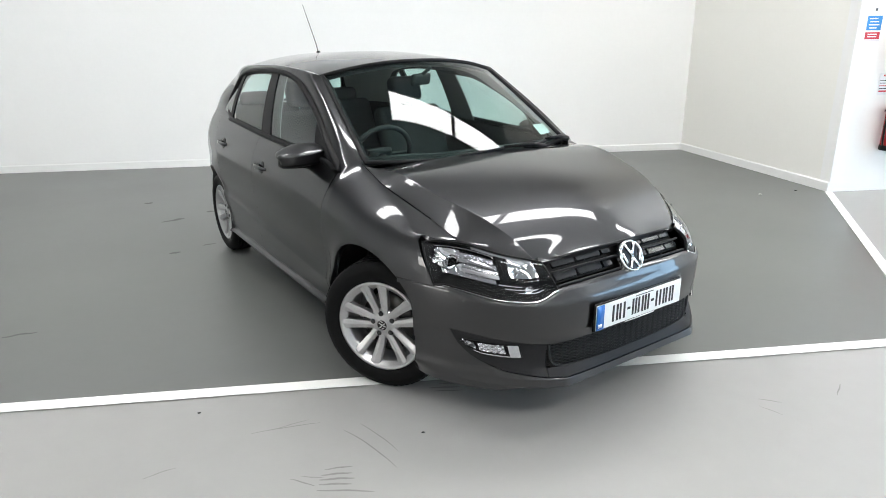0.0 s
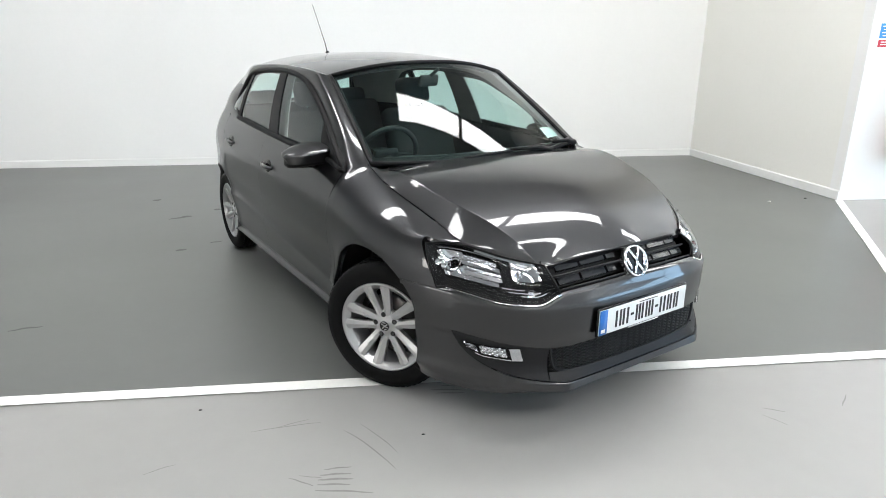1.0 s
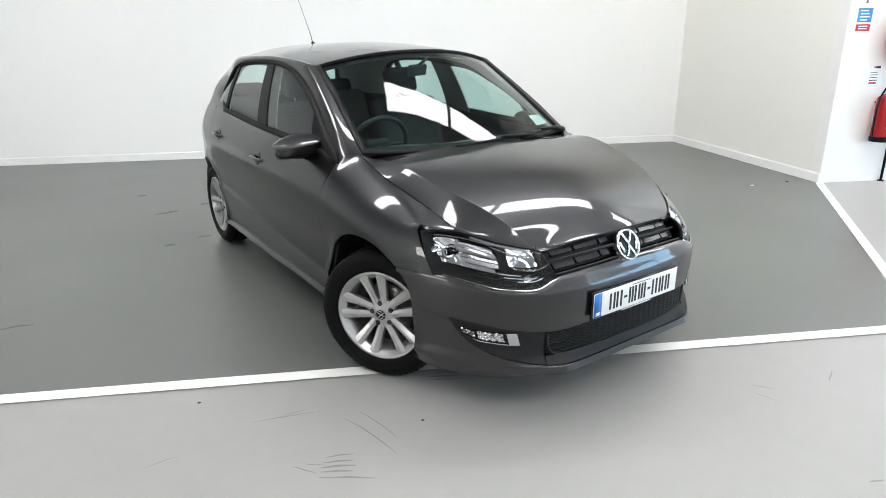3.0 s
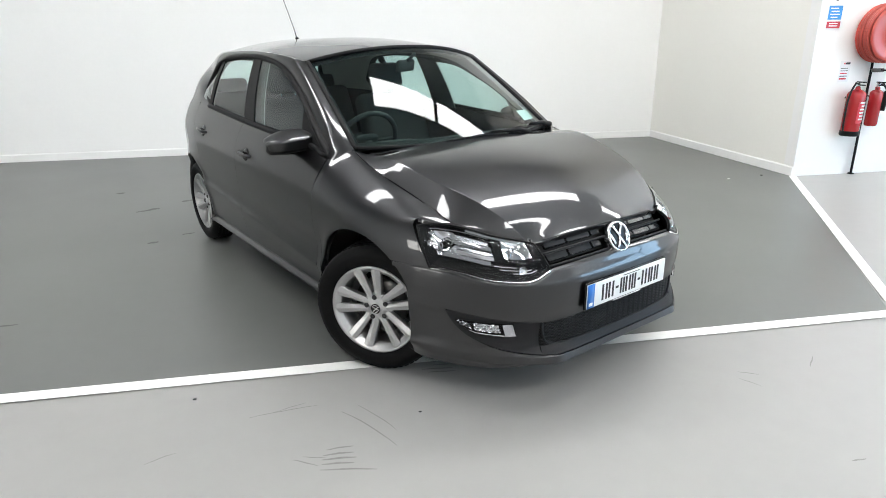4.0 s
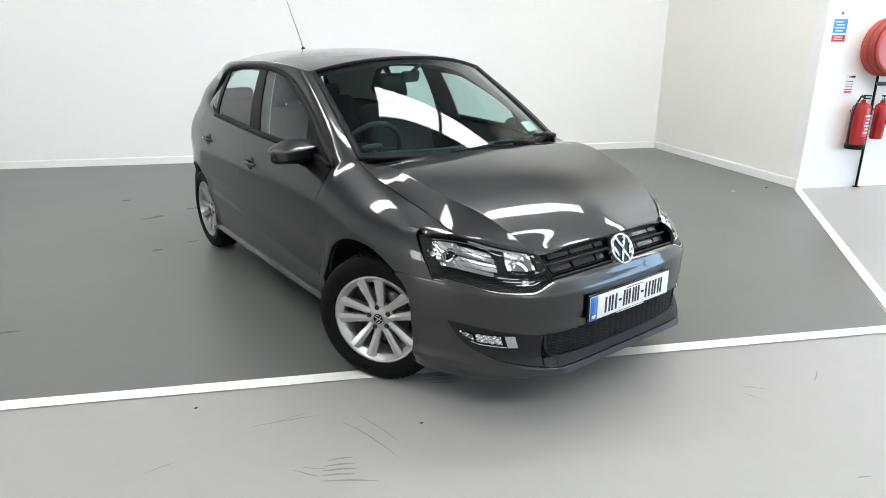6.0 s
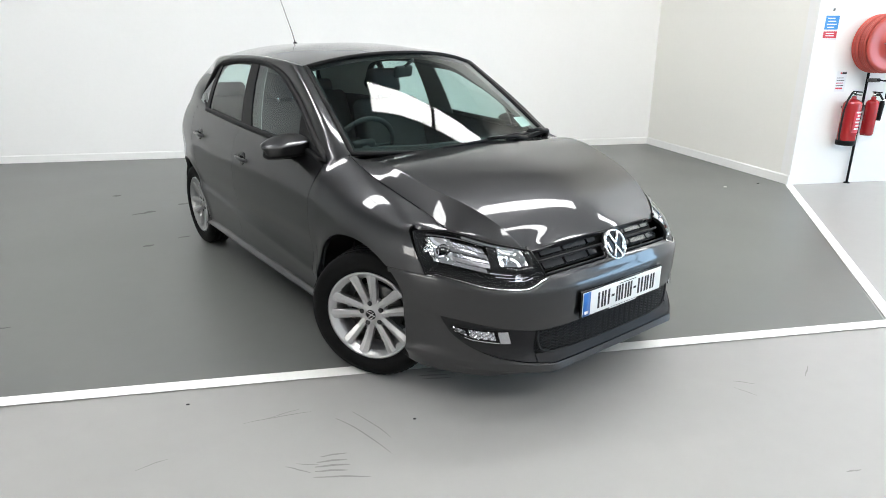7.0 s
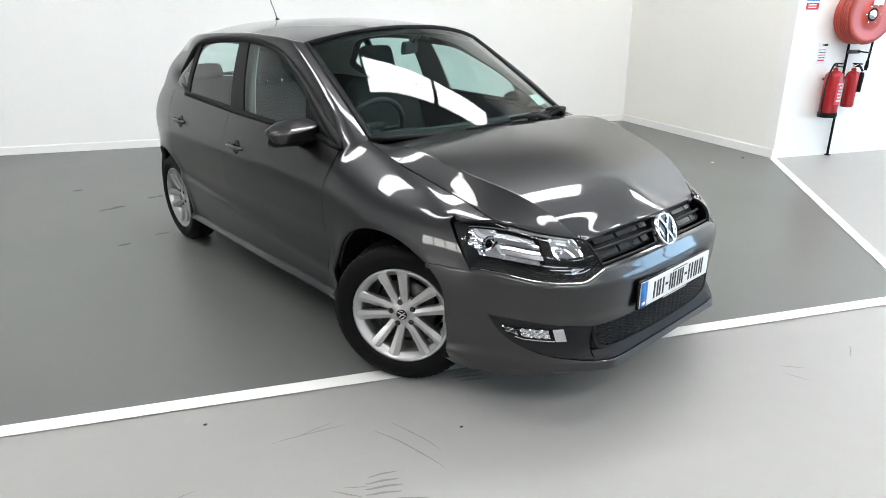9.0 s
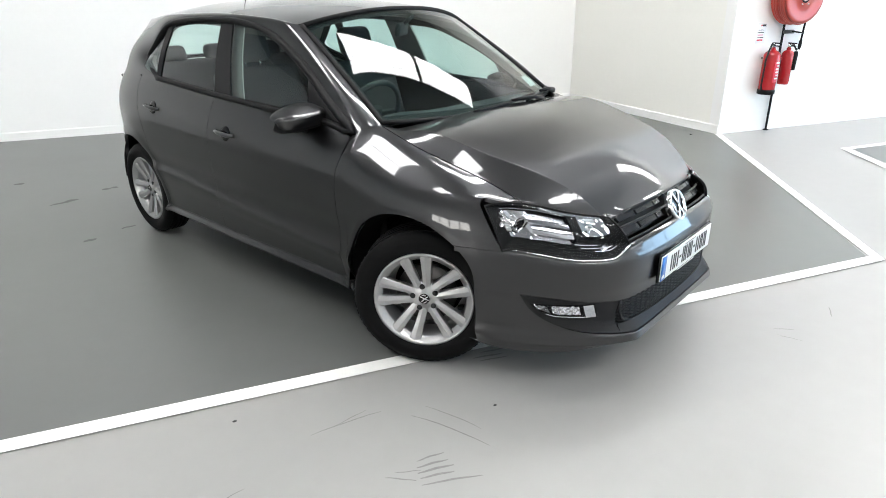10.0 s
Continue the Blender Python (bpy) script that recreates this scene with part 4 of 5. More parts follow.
    part("sill", panel(sl, False, 0.03, sg), PAINT, car, "painted sill below the doors")
    # wheel housings
    for cx in (0.0, AXLE):
        n = 26
        hs = np.zeros((n, 2, 3))
        for i, th in enumerate(lin(-0.25, math.pi + (0.25 if cx == 0.0 else 0.0), n)):
            r = ARCH_R + 0.012
            hs[i, 0] = (cx + r * math.cos(th), 0.80 if cx == 0.0 else 0.765, ARCH_Z + r * math.sin(th))
            if cx == 0.0:          # stay behind the skin of bumper and wing
                hs[i, 0, 1] = min(0.80, float(np.interp(-max(hs[i, 0, 0], -0.5), -sx, sy)) - 0.035)
            hs[i, 1] = (cx + r * math.cos(th), 0.42, ARCH_Z + r * math.sin(th))
        hs = hs * [1, sg, 1]
        inner_disc = ([(cx, 0.43 * sg, ARCH_Z)] + [tuple(hs[i, 1]) for i in range(n)], [(0, i + 1, i + 2) for i in range(n - 1)])
        part("wheel_housing", merge(grid(hs, sg < 0), inner_disc), BLACK, car, "black wheel housing")
    # door handles
    for dr, hx, hz in ((d1, -1.268, 0.823), (d2, -2.065, 0.877)):
        c = body(float(s_at(hx)), hz)
        # black disc on the skin paints the shade of the handle's recess
        dish = np.array([[body(float(s_at(hx + 0.046 * q * math.cos(w))), hz + 0.038 * q * math.sin(w)) + [0, 0.0022 - 0.0012 * (1 - q), 0] for q in (0.02, 0.5, 0.9, 1.0)] for w in lin(0, 2 * math.pi, 25)])
        dish[:, 3, 1] -= 0.004
        part("handle_recess_shade", grid(dish * [1, sg, 1], sg > 0), GLOSSBLACK, dr, "dark disc painting the shade of the recess behind the handle")
        grip = [(hx + d, (c[1] + o) * sg, hz + 0.002 - 0.05 * d) for d, o in ((0.080, 0.000), (0.068, 0.014), (0.03, 0.021), (-0.03, 0.021), (-0.070, 0.014), (-0.085, 0.000))]
        hv, hf = tube(grip, [0.009, 0.0115, 0.0115, 0.0115, 0.0115, 0.009], 10)
        part("door_handle", (hv, hf), PAINT, dr, "body-coloured pull handle")

# tail: bumper, tailgate, lamps
def tail(name, s0, s1, z0, z1, mat, lab, out=0.0, both=True):
    cs = lin(s0, s1, 34)
    g = np.stack([body(np.full(16, s), lin(z0, z1, 16)) for s in cs])
    if out:
        g = g + out * normals(g)
    if both:
        g = np.concatenate([g, (g * [1, -1, 1])[-2::-1]])
        return part(name, panel(g, False, 0.02), mat, car, lab)
    return [part(name, panel(g, False, 0.01, sg), mat, car, lab) for sg in (1, -1)]


S_TAIL = float(s_at(AXLE - ARCH_R - 0.12))
tail("rear_bumper", S_TAIL + 0.002, S_END, 0.20, 0.60, PAINT, "painted rear bumper")
tail("tailgate", S_TAIL + 0.14, S_END, 0.604, 1.055, PAINT, "painted tailgate")
tail("rear_corner", S_TAIL + 0.002, S_TAIL + 0.136, 0.604, 1.055, PAINT, "painted rear corner", both=False)
tail("tail_lamp", float(s_at(-2.74)), S_TAIL + 0.22, 0.75, 0.965, RED_LENS, "red tail lamp", 0.008, both=False)

# glasshouse: windscreen, roof, side frames, windows


def screen(a, b):
    """Windscreen: a from its foot to the roof, b across."""
    a, b = np.broadcast_arrays(np.asarray(a, float), np.asarray(b, float))
    q = 1 - b * b
    lo = np.stack([-0.300 + 0.173 * q, 0.648 * b, 0.955 - 0.012 * q], -1)
    hi = np.stack([-0.917 + 0.105 * q, 0.570 * b, 1.338 + 0.070 * (1 - np.abs(b)**2.3)], -1)
    p = lo + (hi - lo) * a[..., None]
    bulge = (0.030 - 0.024 * b * b) * 4 * a * (1 - a)
    return p + np.stack([0.5 * bulge, 0 * bulge, 0.85 * bulge], -1)


roof_y = spl((0, 0.570), (0.12, 0.576), (0.35, 0.580), (0.6, 0.568), (0.8, 0.530), (1, 0.462))
roof_z = spl((0, 1.338), (0.12, 1.362), (0.35, 1.386), (0.6, 1.385), (0.8, 1.364), (1, 1.326))
roof_c = spl((0, 0.070), (0.2, 0.074), (0.6, 0.072), (1, 0.062))


def roof(a, b):
    a, b = np.broadcast_arrays(np.asarray(a, float), np.asarray(b, float))
    q = 1 - b * b
    x0, x1 = -0.917 + 0.105 * q, -2.72 - 0.05 * q
    return np.stack([x0 + (x1 - x0) * a, roof_y(a) * b, roof_z(a) + roof_c(a) * (1 - np.abs(b)**2.3)], -1)


aa, bb = np.meshgrid(lin(0.012, 0.985, 24), lin(-0.985, 0.985, 41), indexing="ij")
ws = part("windscreen", panel(screen(aa, bb), True, 0.005), SCREEN, car, "tinted windscreen")
bord = [screen(0.012, b) for b in lin(-0.985, 0.985, 30)] + [screen(a, 0.985) for a in lin(0.05, 0.985, 20)] + [screen(0.985, b) for b in lin(0.985, -0.985, 30)] + [screen(a, -0.985) for a in lin(0.985, 0.05, 20)]
part("seal", tube(bord, 0.0115, 8, closed=True), BLACK, ws, "black rubber seal")
fr = np.stack([[screen(a, b) - np.array([0.006, 0, 0.009]) for a in lin(0.93, 0.99, 4)] for b in lin(-0.96, 0.96, 30)])
part("tint_band", grid(fr), BLACK, ws, "black printed upper edge")
for b0, b1 in ((-0.99, -0.945), (0.945, 0.99)):
    fr = np.stack([[screen(a, b) - np.array([0.005, 0, 0.007]) for a in lin(0.02, 0.97, 20)] for b in lin(b0, b1, 4)])
    part("tint_band", grid(fr), BLACK, ws, "black printed side edge")
fr = np.stack([[screen(a, b) - np.array([0.005, 0, 0.007]) for a in lin(0.01, 0.075, 4)] for b in lin(-0.97, 0.97, 30)])
part("tint_band", grid(fr), BLACK, ws, "black printed lower edge")
aa, bb = np.meshgrid(lin(0.004, 1, 40), lin(-1, 1, 41), indexing="ij")
part("roof", panel(roof(aa, bb), True, 0.02), PAINT, car, "painted roof")
hl = roof(aa, bb * 0.97) - [0, 0, 0.035]
part("headlining", grid(hl, False), HEADLINER, car, "pale cloth headlining")

# stations along the side: outer edge (roof or windscreen), inner edge (window opening)
ST = [(-0.292, 0.612, 0.955, *D_FOOT), (-0.41, 0.611, 1.045, -0.545, 0.708, 1.022), (-0.59, 0.598, 1.160, -0.73, 0.672, 1.140), (-0.76, 0.580, 1.258, -0.90, 0.645, 1.227),
      (-0.917, 0.564, 1.338, -1.06, 0.630, 1.297), (-1.14, 0.573, 1.363, -1.25, 0.624, 1.338), (-1.50, 0.581, 1.386, -1.52, 0.620, 1.357), (-1.95, 0.575, 1.386, -1.90, 0.617, 1.349),
      (-2.28, 0.553, 1.374, -2.13, 0.615, 1.318), (-2.54, 0.505, 1.352, -2.222, 0.630, 1.262), (-2.72, 0.462, 1.326, -2.305, 0.652, 1.185), (-2.82, 0.500, 1.200, -2.332, 0.676, 1.118), (-2.90, 0.560, 1.062, -2.120, 0.737, 1.036)]
tt = list(range(len(ST)))
FE = [nat(tt, [r[k] for r in ST]) for k in range(3)]
FD = [nat(tt, [r[k] for r in ST]) for k in range(3, 6)]
t_ = lin(0, len(ST) - 1, 97)
E_ = np.stack([f(t_) for f in FE], -1)
a_up = np.interp(t_, tt[:5], [0.0, (0.41 - 0.292) / 0.625, (0.59 - 0.292) / 0.625, (0.76 - 0.292) / 0.625, 1.0])
to_roof = step(4.0, 5.0, t_)[:, None]
E_ = (screen(a_up, 1.0) + [0, 0.002, 0]) * (1 - to_roof) + E_ * to_roof
D_ = np.stack([f(t_) for f in FD], -1)


def opening_top(x):
    k = 80
    return np.array([np.interp(-x, -D_[:k, 0], D_[:k, c]) for c in range(3)])


def opening_low(x):
    z = float(belt(x))
    p = body(float(s_at(x)), z)
    return np.array([x, p[1] - 0.004, z])


def pane(x0, x1, lean0, lean1, n=16, m_=10, inset=0.008):
    g = np.zeros((n, m_, 3))
    for i, u in enumerate(lin(0, 1, n)):
        xl = x0 + (x1 - x0) * u
        lo = opening_low(xl)
        xt = x0 + lean0 + (x1 + lean1 - x0 - lean0) * u
        hi = opening_top(xt)
        for j, v in enumerate(lin(0.0, 1.0, m_)):
            p = lo + (hi - lo) * v
            p[1] += 0.014 * 4 * v * (1 - v) - inset
            g[i, j] = p
    return g


for sg in (1, -1):
    n = 25
    g = np.zeros((len(t_), n, 3))
    for j, v in enumerate(lin(0, 1, n)):
        g[:, j] = E_ + (D_ - E_) * v
        front_ = step(6.5, 4.4, t_)          # the windscreen pillar has its ridge near the window
        arch_ = 4 * v * (1 - v) * (1 - front_) + np.interp(t_, (0, 1.2), (1.15, 1.75)) * tent(v, np.interp(t_, (0, 1.2, 4), (0.42, 0.30, 0.26)), 0.5) * front_
        g[:, j, 1] += 0.016 * arch_
        g[:, j, 2] += 0.010 * arch_
        g[:, j, 1] += 0.038 * 4 * v * (1 - v) * np.exp(-((t_ - 11.0) / 0.9)**2)
    foot_row = np.stack([body(float(s_at(x)), float(belt(x)) - 0.002) for x in lin(E_[-1, 0] - 0.02, D_[-1, 0], n)])
    g += (foot_row - g[-1])[None] * (np.clip((t_ - 9.5) / 2.5, 0, 1)**2)[:, None, None]
    REAR_EDGE = g[t_ >= 9.9, 0].copy()
    frame_ob = part("side_frame", panel(g, True, 0.022, sg), PAINT, car, "painted pillar and roof frame")
    # carry the shading of the wing over into the pillar's foot
    nw, nf_ = -normals(WING_GRID), -normals(g)
    cw = [i for i in range(len(WING_GRID)) if WING_GRID[i, -1, 0] < -0.28][::-1]
    back_, front_w = np.linspace(0, 1, n), np.clip((-0.300 - WING_GRID[cw, -1, 0]) / 0.069, 0, 1)
    mean_f = np.stack([nf_[0][:, c] + np.interp(back_, front_w, nw[cw, -1, c]) for c in range(3)], -1)
    mean_f /= np.linalg.norm(mean_f, axis=1, keepdims=True)
    for r_ in range(10):
        k_ = ((1 - r_ / 10)**2 * (1 - step(0.6, 1.0, back_)))[:, None]
        nf_[r_] = nf_[r_] * (1 - k_) + mean_f * k_
    for i_, c_ in enumerate(cw):
        m_f = np.array([np.interp(front_w[i_], back_, mean_f[:, c]) for c in range(3)])
        for r_ in range(16):
            k_ = (1 - r_ / 16)**2 * (1 - float(step(0.6, 1.0, front_w[i_])))
            nw[c_, -1 - r_] = nw[c_, -1 - r_] * (1 - k_) + m_f * k_
    for _ in range(60):          # one flowing surface over the wing
        mid = (nw[:-2, 1:-1] + nw[2:, 1:-1] + nw[1:-1, :-2] + nw[1:-1, 2:] + 2 * nw[1:-1, 1:-1]) / 6
        nw[1:-1, 5:-1] = mid[:, 4:]
        nw /= np.linalg.norm(nw, axis=2, keepdims=True)
    soft_edge(frame_ob, nf_ / np.linalg.norm(nf_, axis=2, keepdims=True), sg)
    for wing_, side_ in WINGS:
        if side_ == sg:
            soft_edge(wing_, nw / np.linalg.norm(nw, axis=2, keepdims=True), sg)
    inn = g - [0, 0.045, 0.012]
    part("pillar_lining", grid(inn * [1, sg, 1], sg > 0), HEADLINER, car, "pale inner pillar trim")
    # inner window trim, its dark colour standing in for shade below the roof
    band = np.zeros((len(t_), 4, 3))
    cen = np.array([-1.35, 0.66, 1.12])
    for j, v in enumerate(lin(0, 1, 4)):
        to = cen - D_
        to = to / np.linalg.norm(to, axis=1, keepdims=True)
        band[:, j] = D_ + to * (-0.02 + 0.075 * v) * np.array([1, 0.3, 1]) - [0, 0.030, 0]
    part("window_frame_lining", grid(band[:86] * [1, sg, 1], sg > 0), LINING, car, "inner window frame, shade under the roof put into its dark colour")
    pil = pane(-1.258, -1.52, -0.105, -0.050, 5, 12, 0.045)
    edge_p = pane(-1.247, -1.257, -0.105, -0.105, 2, 14, 0.043)
    part("pillar_edge", grid(edge_p * [1, sg, 1], sg < 0), BELT_GREY, car, "pale edge of the inner pillar")
    part("pillar_cover", grid(pil * [1, sg, 1], sg < 0), PILLAR_GREY, car, "grey inner pillar cover")
    # black seal round the openings
    loop = [D_[i] for i in range(0, 97, 2)] + [opening_low(x) + [0, 0.004, 0.002] for x in lin(-2.10, -0.42, 40)]
    v, f = tube([(p[0], (p[1] + 0.001) * sg, p[2]) for p in loop], [0.0155 + 0.005 * float(step(-1.15, -0.95, p[0])) * (q < 45) for q, p in enumerate(loop)], 8, closed=True)
    part("window_seal", (v, f), BLACK, car, "black seal round the side windows")
    for nm, x0, x1, l0, l1, gm in (("front_window", -0.66, -1.322, -0.075, -0.085, GLASS), ("rear_window", -1.462, -2.092, -0.055, 0.020, GLASS), ("quarter_window", -2.122, -2.335, 0.005, 0.05, GLASS)):
        part(nm, panel(pane(x0, x1, l0, l1, inset=0.012 if nm == "quarter_window" else 0.008), False, 0.004, sg), gm, car, "tinted side window")
    for nm, x0, x1, l0, l1 in (("door_pillar", -1.314, -1.470, -0.092, -0.048), ("window_divider", -2.082, -2.130, 0.025, 0.0)):
        part(nm, panel(pane(x0, x1, l0, l1, 5, 12, 0.003), False, 0.012, sg), TRIM if nm == "door_pillar" else BLACK, car, "dark pillar between the side windows")
    sail = pane(-0.405, -0.665, -0.0, -0.075, 8, 8, 0.004)
    part("mirror_sail", panel(sail, False, 0.012, sg), BLACK, car, "black corner piece at the mirror")
    # door mirror
    mc = Vector((-0.622, 0.828, 0.976))
    nu, nv = 25, 31
    mg = np.zeros((nu, nv, 3))
    for i, w in enumerate(np.sin(lin(-math.pi / 2, math.pi / 2, nu))):
        end = max(1e-3, 1 - abs(w)**26)**0.45
        top_z = 0.054 - 0.026 * abs(w + 0.1)**2.4 - 0.006 * max(w, 0)
        nose_ = 0.066 - 0.046 * max(w, 0)**3 - 0.012 * max(-w, 0)**2
        rdg = 0.010 - 0.004 * w
        ctl = [(-0.055, top_z - 0.004), (-0.035, top_z + 0.003), (0.006, top_z - 0.006), (nose_ - 0.012, rdg + 0.012), (nose_ + 0.004, rdg), (nose_ + 0.001, rdg - 0.012), (nose_ - 0.008, -0.034), (nose_ - 0.022, -0.052), (-0.02, -0.056), (-0.055, -0.050)]
        sec = np.concatenate([[ctl[0]], bend(ctl, nv - 1)])
        mg[i, :, 0] = (sec[:, 0] + 0.02) * end - 0.02
        mg[i, :, 1] = 0.118 * w * (1 - 0.10 * step(0.0, -0.05, sec[:, 1]) * max(w, 0))
        mg[i, :, 2] = (sec[:, 1] + 0.005) * end - 0.005 - 0.004 * w
    if sg > 0:          # this mirror is folded in against its window
        hx, hy = mg[..., 0].copy(), mg[..., 1] + 0.075
        ca, sa = math.cos(radians(78)), math.sin(radians(78))
        mg[..., 0], mg[..., 1] = hx * ca - hy * sa, hx * sa + hy * ca - 0.075
    mg = (mg + list(mc)) * [1, sg, 1]
    mirror = part("door_mirror", grid(mg, sg < 0), PAINT, car, "body-coloured door mirror on a black foot" if sg < 0 else "body-coloured door mirror folded in")
    foot = [(-0.70, 0.735, 0.905), (-0.665, 0.765, 0.917), (-0.64, 0.80, 0.930), (-0.63, 0.90 if sg < 0 else 0.81, 0.930)]
    part("mirror_foot", tube([(a, b * sg, c) for a, b, c in foot], [0.034, 0.030, 0.024, 0.016], 12), BLACK, mirror, "black mirror foot")
    lowr = mg[:, 21:]
    mid_ = np.array([mc.x, mc.y * sg, mc.z])
    part("mirror_band", grid(mid_ + (lowr - mid_) * [1.02, 1.01, 1.03], sg < 0), BLACK, mirror, "black lower edge of the mirror")
    mgl = lathe([(0.0, 0.0), (0.05, 0.0)], 24, "x")
    if sg < 0:
        part("mirror_glass", ([(-0.688, (mc.y + p[1] * 1.7) * sg, mc.z + p[2] * 0.95) for p in mgl[0]], mgl[1]), CHROME, mirror, "mirror glass")
    # inner door lining
    dl = np.stack([[body(float(s_at(x)), z) - [0, 0.075, 0] for z in lin(0.25, float(belt(x)) - 0.005, 10)] for x in lin(-0.45, -2.25, 30)])
    part("door_lining", grid(dl * [1, sg, 1], sg < 0), DASH, car, "dark door lining")

# rear window and its surround
aa, bb = np.meshgrid(lin(0, 1, 12), lin(-1, 1, 25), indexing="ij")


def rear_glass(a, b):
    q = 1 - b * b
    hi = np.stack([-2.73 - 0.05 * q, 0.458 * b, 1.322 + 0.060 * q], -1)
    lo = np.stack([-2.905 - 0.05 * q, 0.555 * b, 1.06 + 0 * b], -1)
    return hi + (lo - hi) * a[..., None]


rw = part("tailgate_window", panel(rear_glass(0.10 + 0.82 * aa, bb * 0.86), True, 0.005), GLASS, car, "tinted rear window")
bord = [rear_glass(np.array(a), np.array(b)) for a, b in [(0.06, b) for b in lin(-0.87, 0.87, 16)] + [(a, 0.87) for a in lin(0.12, 0.9, 8)] + [(0.95, b) for b in lin(0.87, -0.87, 16)] + [(a, -0.87) for a in lin(0.9, 0.12, 8)]]
part("seal", tube(bord, 0.014, 8, closed=True), PAINT, rw, "painted window surround")
for sg in (1, -1):
    al = np.clip((t_[t_ >= 9.9] - 10) / 2, 0, 1)
    fillet = np.stack([[REAR_EDGE[i] * (1 - k) + rear_glass(np.array(a_), np.array(1 - 0.14 * k)) * k + [0, 0.004 * math.sin(math.pi * k), 0] for k in lin(0, 1, 6)] for i, a_ in enumerate(al)])
    part("rear_pillar", panel(fillet, False, 0.012, sg), PAINT, car, "painted rear pillar")

# wipers, scuttle, roof aerial
sc = np.stack([[(-0.285 + 0.125 * (1 - b * b) - 0.012 + 0.05 * (u - 0.9), 0.640 * b, 0.934 + 0.012 * u + 0.006 * (1 - b * b)) for u in lin(0, 1, 4)] for b in lin(-1, 1, 30)])
part("scuttle", grid(sc, False), BLACK, car, "black plastic scuttle below the windscreen")
for b0, b1, lift in ((-0.34, 0.52, 0.030), (0.30, 0.94, 0.022)):
    pts2 = [screen(0.012 + lift * math.sin(0.5 * math.pi * k / 14), b0 + (b1 - b0) * k / 14) + np.array([0.012, 0, 0.017]) for k in range(15)]
    wiper = part("wiper", tube(pts2, [0.006] + [0.008] * 13 + [0.005], 8), BLACK, car, "black windscreen wiper")
    arm = [screen(0.0, b1 + 0.02) + np.array([0.03, 0, 0.012]), screen(0.010, b1 - 0.12) + np.array([0.022, 0, 0.030]), screen(0.03, (b0 + b1) / 2) + np.array([0.016, 0, 0.028])]
    part("wiper_arm", tube(arm, [0.016, 0.010, 0.007], 8), BLACK, wiper)
aerial = part("aerial", tube([(-2.262, 0, 1.452), (-2.295, 0, 1.52), (-2.43, -0.028, 1.80)], [0.0035, 0.0028, 0.0016], 8), BLACK, car, "thin black whip aerial")
part("aerial_base", lathe([(0.0, 0.022), (0.010, 0.020), (0.018, 0.006), (0.022, -0.01)], 20, "z"), BLACK, aerial, m=pose(-2.262, 0, 1.447))

# underside
part("floor_pan", box((-2.85, -0.60, 0.185), (0.42, 0.60, 0.215), 0.01), BLACK, car, "dark underside", smooth=False)
part("engine_bay", box((-0.25, -0.41, 0.20), (0.62, 0.41, 0.66), 0.05), BLACK, car, "dark engine bay", smooth=False)

# ---- wheels ----
tyre_prof = [(0.205, -0.072), (0.214, -0.084), (0.238, -0.0915), (0.265, -0.0905), (0.283, -0.082), (0.294, -0.066), (0.2985, -0.05), (0.2995, -0.030), (0.293, -0.028), (0.293, -0.021), (0.2998, -0.019),
             (0.2998, -0.004), (0.293, -0.003), (0.293, 0.003), (0.2998, 0.004), (0.2998, 0.019), (0.293, 0.021), (0.293, 0.028), (0.2995, 0.030), (0.2985, 0.05), (0.294, 0.066), (0.283, 0.082), (0.265, 0.0905),
             (0.255, 0.0925), (0.250, 0.0918), (0.238, 0.0915), (0.214, 0.084), (0.205, 0.072)]
TYRE_ME = to_mesh("tyre", *lathe(tyre_prof, 72), RUBBER)
tread = []
for k in range(60):
    th = 2 * math.pi * k / 60
    for a0, sk in ((0.046, 0.05), (-0.046, 0.05)):
        m = Matrix.Rotation(-th, 4, "Y") @ Matrix.Translation((0.2972, a0, 0)) @ Matrix.Rotation(sk, 4, "X") @ Matrix.Rotation(-0.12 if a0 > 0 else 0.12, 4, "Z")
        tread.append(box((-0.006, -0.013, -0.0105), (0.0012, 0.013, 0.0105), m=m))
tb = join(*tread)
TREAD_ME = bpy.data.meshes.new("tread")
tb.to_mesh(TREAD_ME)
tb.free()
TREAD_ME.materials.append(RUBBER)
rim_prof = [(0.150, -0.070), (0.196, -0.076), (0.205, -0.078), (0.208, -0.072), (0.190, -0.060), (0.170, -0.03), (0.172, 0.03), (0.182, 0.052), (0.192, 0.060), (0.203, 0.070), (0.2085, 0.075), (0.2085, 0.081), (0.203, 0.083),
            (0.197, 0.080), (0.190, 0.071), (0.176, 0.060)]
RIM_ME = to_mesh("rim", *lathe(rim_prof, 72), ALLOY)
HUB_ME = to_mesh("hub", *lathe([(0.0, 0.058), (0.030, 0.058), (0.034, 0.054), (0.052, 0.052), (0.070, 0.046), (0.074, 0.036), (0.072, 0.02), (0.0, 0.02)], 40), ALLOY)
CAP_ME = to_mesh("hub_cap", *lathe([(0.0, 0.0625), (0.024, 0.0625), (0.028, 0.061), (0.029, 0.056)], 32), ALLOY)
CAPDISC_ME = to_mesh("cap_disc", *lathe([(0.0, 0.0632), (0.0235, 0.0632)], 32), GLOSSBLACK)
cap_marks = []
